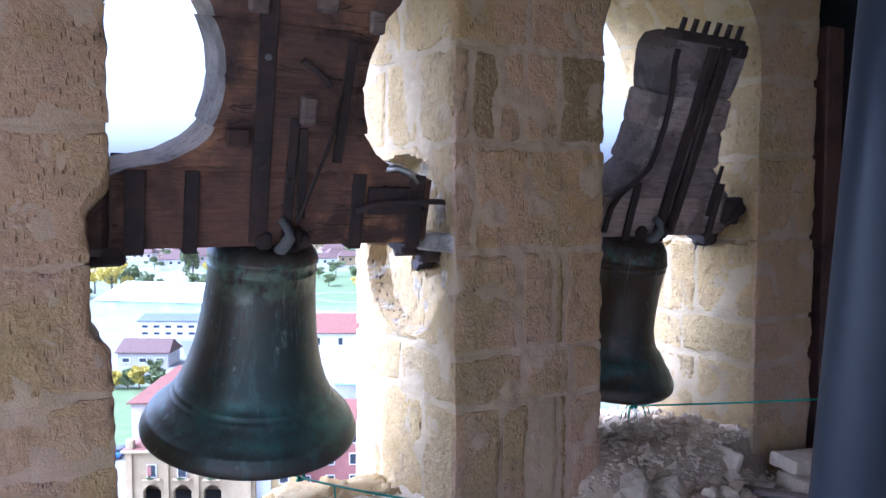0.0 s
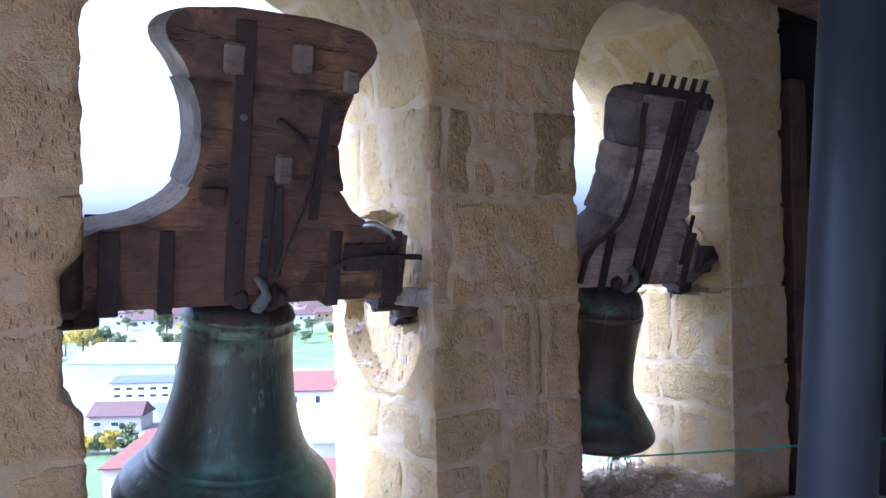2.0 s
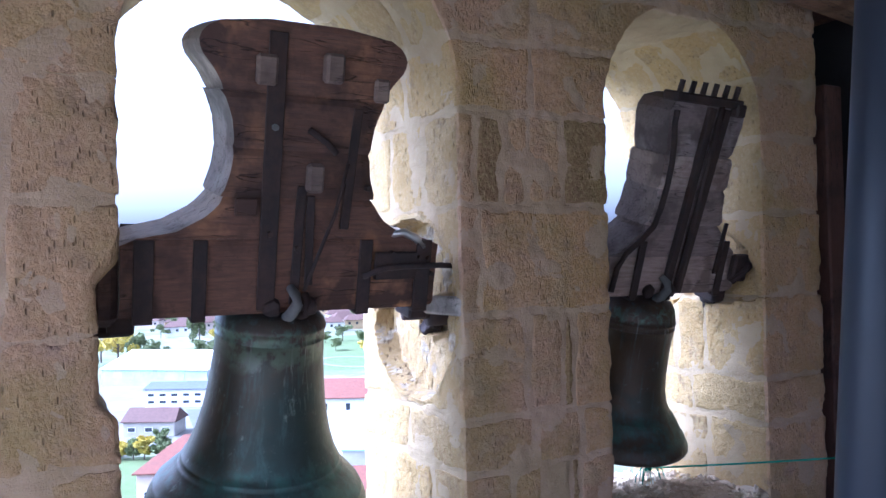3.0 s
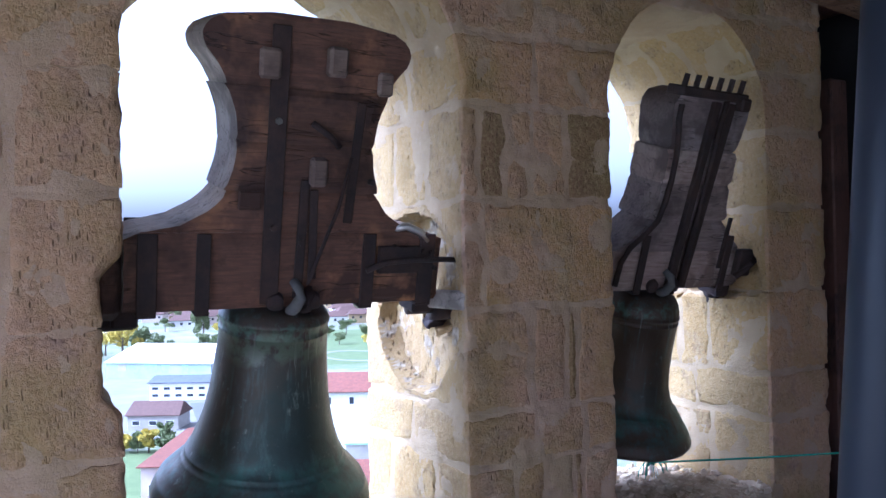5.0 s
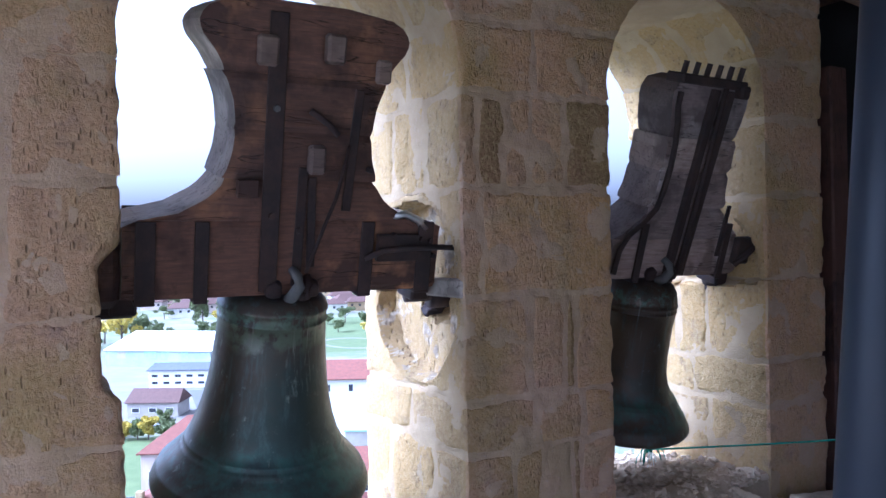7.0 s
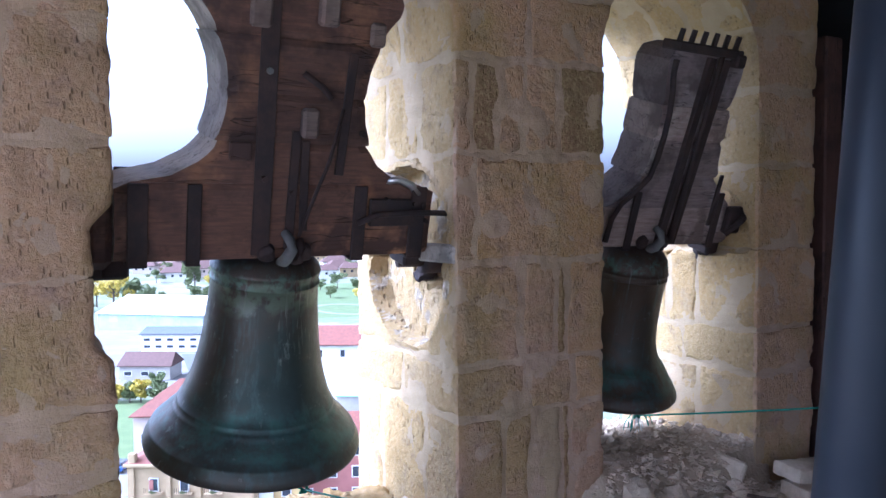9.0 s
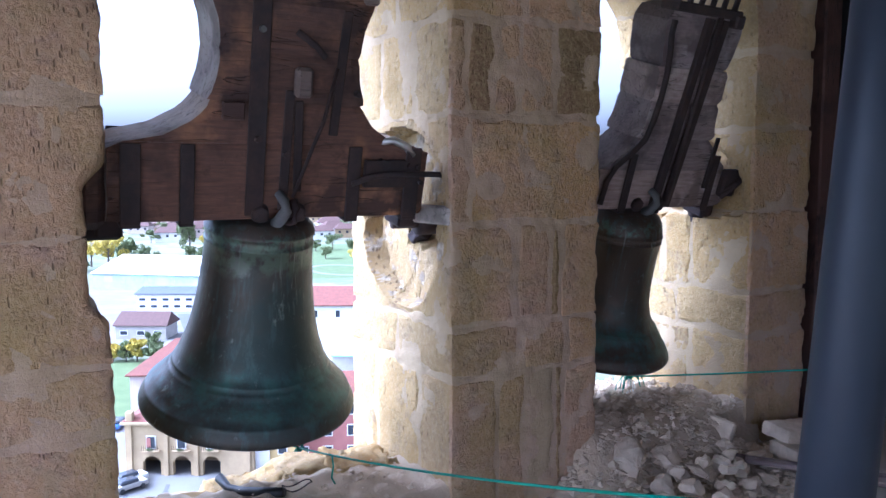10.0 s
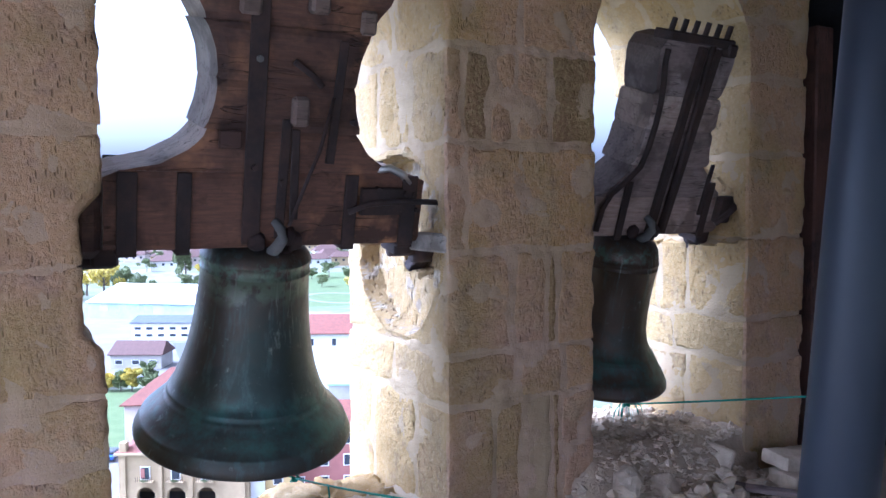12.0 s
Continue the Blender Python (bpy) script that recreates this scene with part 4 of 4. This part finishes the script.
LEAF_GREEN = make_plain("green_leaves", (0.12, 0.15, 0.06), (0.17, 0.19, 0.08), 1.5, 0.8, 0, 0.3, 0.03)
LEAF_YELLOW = make_plain("autumn_yellow_leaves", (0.50, 0.38, 0.05), (0.38, 0.33, 0.06), 1.2, 0.8, 0, 0.3, 0.03)
BARK = make_plain("tree_bark", (0.12, 0.09, 0.07), (0.08, 0.06, 0.05), 3.0, 0.9, 0, 0.6, 0.03)


def make_fields():
    k = Mat("fields_and_verges", 0.95)
    c = k.mix(k.mask(k.noise(0.012, 4), 0.42, 0.58), (0.12, 0.14, 0.08), (0.19, 0.18, 0.145))
    c = k.mix(k.mask(k.noise(0.05, 5), 0.5, 0.6), c, (0.10, 0.13, 0.055))
    c = k.mix(k.mask(k.noise(0.4, 4), 0.5, 0.7), c, (0.15, 0.14, 0.105))
    return k.color(c).m


FIELDS = make_fields()
bm = bmesh.new()
rings = []
for i, r in enumerate([8, 20, 40, 60, 90, 130, 180, 250, 350, 500, 700, 1000, 1500, 2200, 3200, 4600]):
    ring = []
    for j in range(72):
        a = 2 * math.pi * j / 72
        z = GROUND + (0 if r < 600 else (r - 600) * 0.012 * (0.5 + 0.5 * noise.noise((math.cos(a) * 2, math.sin(a) * 2, r * 0.001))))
        ring.append(bm.verts.new((r * math.cos(a), r * math.sin(a), z)))
    rings.append(ring)
bm.faces.new(rings[0])
for a, b in zip(rings, rings[1:]):
    for j in range(72):
        bm.faces.new((a[j], b[j], b[(j + 1) % 72], a[(j + 1) % 72]))
bmesh.ops.recalc_face_normals(bm, faces=bm.faces)
tagged(part("ground", bm, FIELDS), "patchwork of pale fields, verges and yards", "ground", kind="structure")


def sheet(name, pts, mat, label, lift):
    bm = bmesh.new()
    vs = [bm.verts.new((x * K, y * K, GROUND + lift)) for x, y in pts]
    f = bm.faces.new(vs)
    bmesh.ops.recalc_face_normals(bm, faces=bm.faces)
    if f.normal.z < 0:
        f.normal_flip()
    return tagged(part(name, bm, mat), label, name, kind="structure")


sheet("plaza", ((5, 60), (45, 50), (42, 100), (12, 118)), PAVING, "pale stone paving of the square", 0.05)
sheet("lawn", ((10, 109), (21, 105), (26, 142), (12, 146)), GRASS, "bright green mown lawn", 0.08)
sheet("road", ((10, 106), (30, 99), (31, 102.5), (10, 110)), ASPHALT, "grey street beside the lawn", 0.11)
sheet("yard", ((15, 158), (60, 130), (75, 210), (20, 238)), PAVING, "pale concrete yard between the halls", 0.06)
sheet("road", ((34, 158), (40, 154), (46, 182), (38, 186)), ASPHALT, "grey access road", 0.12)
sheet("lawn", ((85, 230), (150, 210), (170, 330), (110, 350)), GRASS, "green park meadow", 0.07)
for i in range(4):
    a = 12.0 + 3.2 * i
    sheet("paving_strip", ((a, 84.2 - 1.9 * i), (a + 0.35, 84.0 - 1.9 * i), (a - 1.5, 79.0 - 1.9 * i), (a - 1.85, 79.2 - 1.9 * i)), ASPHALT, "dark strip in the paving", 0.1)
bm = bmesh.new()
n = 40
ins = [bm.verts.new((K * (104 + 9 * math.cos(6.2832 * i / n)), K * (246 + 14 * math.sin(6.2832 * i / n)), GROUND + 0.16)) for i in range(n)]
outs = [bm.verts.new((K * (104 + 11 * math.cos(6.2832 * i / n)), K * (246 + 17 * math.sin(6.2832 * i / n)), GROUND + 0.16)) for i in range(n)]
for i in range(n):
    bm.faces.new((ins[i], outs[i], outs[(i + 1) % n], ins[(i + 1) % n]))
tagged(part("road", bm, PAVING), "pale oval track in the park", "road", kind="structure")


def frame_of(L, R):
    """A pose at ground level with x from L to R and y away from the tower."""
    d = Vector((R[0] - L[0], R[1] - L[1], 0)) * K
    return pose(L[0] * K, L[1] * K, GROUND, 0, 0, math.degrees(math.atan2(d.y, d.x))), d.length


def gable(bm, w, d, h, rise, over=0.5, hip=0.0, thick=0.18):
    """A tiled roof over w by d with its eaves at h."""
    for lift in (0.0,):
        pts = [(-over, -over, h), (w + over, -over, h), (w + over, d + over, h), (-over, d + over, h), (hip, d / 2, h + rise), (w - hip, d / 2, h + rise)]
        low = [bm.verts.new((x, y, z - thick)) for x, y, z in pts]
        top = [bm.verts.new(p) for p in pts]
        for f in ((0, 1, 5, 4), (2, 3, 4, 5), (3, 0, 4), (1, 2, 5)):
            bm.faces.new([top[i] for i in f])
            bm.faces.new([low[i] for i in reversed(f)])
        for i in range(4):
            j = (i + 1) % 4
            bm.faces.new((low[i], low[j], top[j], top[i]))
    bmesh.ops.recalc_face_normals(bm, faces=bm.faces)
    return bm


def building(name, L, R, depth, h, wall_mat, roof_mat, rise, label, rows=(), flat=False, hip=0.0, win=(1.0, 1.3), per=3.0, side=False):
    m, w = frame_of(L, R)
    root = thing(name, m, label, "building")
    bm = boxed(w / 2, depth / 2, h / 2 - 0.15, w, depth, h + 0.3)
    if not flat and hip == 0:
        for x in (0.0, w):
            tri = [bm.verts.new(p) for p in ((x, 0.05, h - 0.02), (x, depth - 0.05, h - 0.02), (x, depth / 2, h + rise - 0.2))]
            bm.faces.new(tri)
    part("wall", bm, wall_mat, root)
    if flat:
        part("roof", boxed(w / 2, depth / 2, h + 0.15, w + 0.4, depth + 0.4, 0.3), roof_mat, root)
    else:
        part("roof", gable(bmesh.new(), w, depth, h + 0.02, rise, 0.5, hip), roof_mat, root)
    n = max(1, int(w / per))
    for z in rows:
        for i in range(n):
            x = w * (i + 0.5) / n
            fr = part("window", boxed(x, -0.03, z, win[0] + 0.25, 0.1, win[1] + 0.25), FRAME, root)
            part("pane", boxed(x, -0.07, z, win[0], 0.06, win[1]), GLASS, fr)
    return root


# the arcaded hall on the square
m, w = frame_of((12.1, 87.2), (23.7, 80.3))
hall = thing("arcaded_hall", m, "ochre stone hall with three round arches and balconies", "building")
gaps = [(w * f, 1.12, 0.0, 1.4) for f in (0.205, 0.44, 0.672)]
bm = holed_wall("wall", (0, 0, 0), (w, 0, 0), 6.6, -0.8, gaps, "", None)
part("arcade_wall", bm, OCHRE_WALL, hall)
part("rear_wall", boxed(w / 2, 5.5, 3.3, w, 0.5, 6.6), OCHRE_WALL, hall)
for x in (0.25, w - 0.25):
    part("side_wall", boxed(x, 3.0, 3.3, 0.5, 4.6, 6.6), OCHRE_WALL, hall)
part("arcade_ceiling", boxed(w / 2, 3.0, 3.95, w - 1.0, 4.5, 0.2), OCHRE_WALL, hall)
part("cornice", boxed(w / 2, 2.8, 6.75, w + 0.8, 6.6, 0.35, 0.05), OCHRE_WALL, hall)
part("roof", gable(bmesh.new(), w, 5.8, 6.95, 1.2, 0.3, 3.0), RED_ROOF, hall)
part("pinnacle", boxed(0.6, 0.3, 7.5, 0.9, 0.9, 1.3, 0.08), OCHRE_WALL, hall)
for f in (0.04, 0.322, 0.556, 0.96):
    part("pilaster", boxed(w * f, -0.12, 3.3, 0.55, 0.25, 6.6, 0.03), OCHRE_WALL, hall)
for f in (0.205, 0.44, 0.672):
    fr = part("window", boxed(w * f, -0.03, 4.3, 1.2, 0.12, 1.7), FRAME, hall)
    part("pane", boxed(w * f, -0.08, 4.3, 0.95, 0.06, 1.45), GLASS, fr)
    bal = part("balcony", boxed(w * f, -0.35, 3.3, 2.2, 0.7, 0.15, 0.02), OCHRE_WALL, hall)
    part("planting", lump(bmesh.new(), (w * f, -0.55, 3.45), (1.1, 0.25, 0.2), 8, 3, 1.4), LEAF_GREEN, bal, "green balcony plants")
    for i in range(9):
        part("baluster", boxed(w * f - 1.0 + 0.25 * i, -0.65, 3.7, 0.04, 0.04, 0.7), IRON, bal)
part("hanging", boxed(w * 0.205 - 0.3, -0.14, 4.3, 0.5, 0.04, 1.2), RED_WALL, hall, "red cloth hung at a window")

building("white_house", (24.0, 81.0), (25.4, 80.3), 6, 7, WHITE_WALL, RED_ROOF, 1.5, "narrow white rendered house beside the hall", (5.0,), per=2.0)
building("yellow_house", (25.5, 80.6), (28.0, 79.3), 6, 7, YELLOW_WALL, RED_ROOF, 1.5, "narrow yellow rendered house on the square", (3.0, 5.5), per=2.0)
building("red_house", (28.2, 81.0), (37.5, 76.5), 9, 9.3, RED_WALL, RED_ROOF, 2.0, "rose-red rendered house with white window frames", (1.8, 4.6, 7.4), per=2.6)
building("long_house", (14.6, 99.5), (31.5, 91.0), 12, 9.3, PINK_WALL, RED_ROOF, 4.0, "pale pink rendered house with a hipped red tile roof", (2.5, 6.0), hip=5.0, per=3.2)
building("barn", (21.6, 162.6), (30.0, 157.5), 7.5, 3.4, GREY_WALL, BROWN_ROOF, 2.6, "grey barn with a brown-red tile roof", (1.6,), win=(1.6, 0.9), per=3.4)
building("office_block", (30.7, 194.4), (47.0, 184.6), 9, 5.0, WHITE_WALL, DARK_ROOF, 1.5, "long white block with two rows of windows", (1.5, 3.4), win=(1.7, 0.7), per=3.1)
building("factory_hall", (26.6, 240.5), (50.5, 219.0), 26, 5.4, CYAN_WALL, WHITE_ROOF, 5.0, "large pale cyan factory hall with a white roof", hip=3.0)
m, w = frame_of((26.6, 240.5), (50.5, 219.0))
for i, (x, z, a, b, mat) in enumerate(((6, 3.6, 3.0, 2.0, GREY_WALL), (16.5, 3.9, 4.5, 2.2, TEAL_ROOF), (22, 3.0, 3.0, 3.5, TEAL_ROOF), (11, 2.5, 2.0, 2.5, TEAL_ROOF), (29, 3.2, 2.4, 3.4, TEAL_ROOF))):
    ob = part("wall_painting", boxed(0, 0, 0, a, 0.06, b, 0.0), mat)
    ob.matrix_world = m @ pose(x, -0.06, z)
    tagged(ob, "faded blue-grey patch painted on the factory wall", "mural", "factory wall paintings")
building("stair_tower", (50.8, 219.5), (54.5, 216.5), 8, 8.5, WHITE_WALL, WHITE_ROOF, 1.0, "white stair tower with stacked windows", (2.0, 4.2, 6.4), flat=True, win=(2.2, 1.4), per=3.5)
building("school_building", (41.0, 121.6), (56.5, 112.5), 12, 13.0, WHITE_WALL, RED_ROOF, 2.8, "tall white rendered building with a red tile roof", (11.3,), win=(0.8, 1.3), per=3.6)
building("shed", (46.2, 113.5), (52.0, 110.0), 5, 4.2, GREY_WALL, TEAL_ROOF, 0.4, "low grey shed with a flat teal roof", flat=True)

# far houses
kinds = []
for i, (wm, rm) in enumerate(((WHITE_WALL, BROWN_ROOF), (PINK_WALL, BROWN_ROOF), (OCHRE_WALL, BROWN_ROOF))):
    root = thing("house", pose(0, -300 - 30 * i, GROUND), ("white house with a brown tile roof", "pale pink house with a brown tile roof", "ochre house with a brown tile roof")[i], "house", "houses at the town's edge")
    part("wall", boxed(7, 5, 2.6, 14, 10, 5.6), wm, root)
    part("roof", gable(bmesh.new(), 14, 10, 5.5, 3.0, 0.7, 2.5), rm, root)
    for x in (2.5, 7, 11.5):
        part("window", boxed(x, -0.05, 3.6, 1.4, 0.1, 1.4), GLASS, root)
    kinds.append(root)
rnd = random.Random(21)
spots = []
for i in range(420):
    d = rnd.uniform(460, 950)
    a = radians(rnd.uniform(4, 27))
    x, y = d * math.sin(a) * 1.08, d * math.cos(a)
    if any((x - p) ** 2 + (y - q) ** 2 < 19 ** 2 for p, q in spots):
        continue
    spots.append((x, y))
    m = pose(x, y, GROUND + (0 if d < 600 else (d - 600) * 0.006), 0, 0, rnd.uniform(-50, 10))
    copy_thing(kinds[i % 3], m)
for i, r in enumerate(kinds):
    r.matrix_world = pose(85 + 50 * i, 470 - 12 * i, GROUND, 0, 0, -20)


def crown_mesh(seed, rx, rz, n, leaf):
    """Leaf clumps as many small tilted blades round a few boughs."""
    rnd = random.Random(seed)
    bm = bmesh.new()
    lobes = [(Vector((rnd.gauss(0, 0.45) * rx, rnd.gauss(0, 0.45) * rx, rnd.uniform(-0.7, 0.75) * rz)), rnd.uniform(0.35, 0.55)) for _ in range(11)]
    for _ in range(n):
        c, s = rnd.choice(lobes)
        d = Vector((rnd.gauss(0, 1), rnd.gauss(0, 1), rnd.gauss(0, 1))).normalized() * s * rnd.uniform(0.6, 1.05)
        p = c + Vector((d.x * rx, d.y * rx, d.z * rz * 0.7))
        e = Euler([rnd.uniform(0, 6.3) for _ in range(3)]).to_matrix()
        k = leaf * rnd.uniform(0.6, 1.3)
        bm.faces.new([bm.verts.new(p + e @ Vector(v) * k) for v in ((-1, 0, 0), (0, -0.55, 0.15), (1, 0, 0), (0, 0.55, 0.15))])
    return bm


def tree(x, y, h, rx, mat, label, seed, poplar=False):
    root = thing("tree", pose(x * K, y * K, GROUND), label, "tree", "town trees")
    rnd = random.Random(seed)
    trunk = tube([(0, 0, -0.2), (0.05, 0, h * 0.3), (0.1, 0.1, h * 0.75)], [h * 0.035, h * 0.025, h * 0.008], 8)
    for i in range(5):
        a = rnd.uniform(0, 6.3)
        z = h * rnd.uniform(0.3, 0.55)
        tube([(0, 0, z), (math.cos(a) * rx * 0.6, math.sin(a) * rx * 0.6, z + h * 0.2)], [h * 0.012, h * 0.004], 6, trunk)
    part("trunk", trunk, BARK, root)
    ob = part("crown", crown_mesh(seed, rx, h * (0.45 if poplar else 0.36), 900, 0.35 + h * 0.02), mat, root)
    ob.matrix_local = pose(0, 0, h * (0.55 if poplar else 0.62))
    return root


tree(37.5, 292, 14.5, 6.5, LEAF_YELLOW, "broad autumn-yellow tree beside the factory", 1)
tree(33.0, 300, 12, 5.5, LEAF_YELLOW, "broad autumn-yellow tree beside the factory", 2)
tree(43.5, 305, 12, 3.0, LEAF_GREEN, "slender green poplar beside the factory", 3, True)
tree(46.5, 309, 11, 3.0, LEAF_GREEN, "slender green poplar beside the factory", 4, True)
tree(76.0, 355, 16, 3.2, LEAF_GREEN, "tall slender green poplar", 5, True)
tree(79.5, 358, 14, 3.0, LEAF_GREEN, "tall slender green poplar", 6, True)
for i, (x, y) in enumerate(((18.5, 143), (20.4, 142), (22.0, 141), (24.3, 140), (17, 146), (26, 147))):
    tree(x, y, 3.6 + 0.5 * (i % 3), 1.6, LEAF_YELLOW if i % 2 == 0 else LEAF_GREEN, "small round street tree at the lawn's edge", 20 + i)
for i in range(75):
    d, a = rnd.uniform(260, 640), radians(rnd.uniform(5, 27))
    x, y = d * math.sin(a), d * math.cos(a)
    if 20 < x < 62 and 205 < y < 275:
        continue
    tree(x, y, rnd.uniform(5, 10), rnd.uniform(2.5, 4.0), LEAF_YELLOW if i % 4 == 0 else LEAF_GREEN, "autumn-yellow garden tree among houses" if i % 4 == 0 else "leafy green garden tree among houses", 40 + i)


def car(x, y, turn, mat, label):
    root = thing("car", pose(x * K, y * K, GROUND + 0.12, 0, 0, turn), label, "car", "parked cars")
    bm = boxed(0, 0, 0.62, 4.2, 1.75, 0.62, 0.15, segs=2)
    part("body", bm, mat, root)
    part("cabin", boxed(-0.2, 0, 1.15, 2.3, 1.5, 0.55, 0.2, segs=2), GLASS, root)
    for wx in (-1.3, 1.3):
        for wy in (-0.82, 0.82):
            part("wheel", tube([(wx, wy - 0.1, 0.32), (wx, wy + 0.1, 0.32)], 0.32, 14), BLACK, root)


BLUE_PAINT = make_plain("blue_car_paint", (0.05, 0.12, 0.35), (0.06, 0.13, 0.36), 1.0, 0.3, 0.2, 0.0, 0.001)
car(13.8, 104.5, 60, BLUE_PAINT, "blue car parked by the lawn")
car(12.0, 84.6, 20, WHITE_WALL, "white car parked on the square")
car(11.7, 82.8, 20, GREY_WALL, "grey car parked on the square")

# ---------------------------------------------------------------- the stones of the bell wall
for made, verts, faces in stones:
    me = bpy.data.meshes.new("stone")
    me.from_pydata(verts, [], faces)
    me.materials.append(made)
    me.materials.append(ROOM_LIT_STONE if made is STONE else made)
    me.materials.append(CUT_STONE)
    # room-side faces get room light by a paler colour; the hollow round the axle shows chisel cuts
    kinds_of = []
    for f in faces:
        mid = sum((verts[i] for i in f), Vector()) / len(f)
        hollow = 1.81 < mid.x < 1.98 and math.hypot(mid.y - HOLLOW_Y, mid.z - HOLLOW_Z) < HOLLOW_R
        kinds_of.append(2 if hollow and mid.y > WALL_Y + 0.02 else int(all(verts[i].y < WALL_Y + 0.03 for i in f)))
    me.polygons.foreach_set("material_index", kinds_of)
    me.polygons.foreach_set("use_smooth", [True] * len(me.polygons))
    me.set_sharp_from_angle(angle=radians(32))
    ob = new("stone", me)
    ob.parent = wall
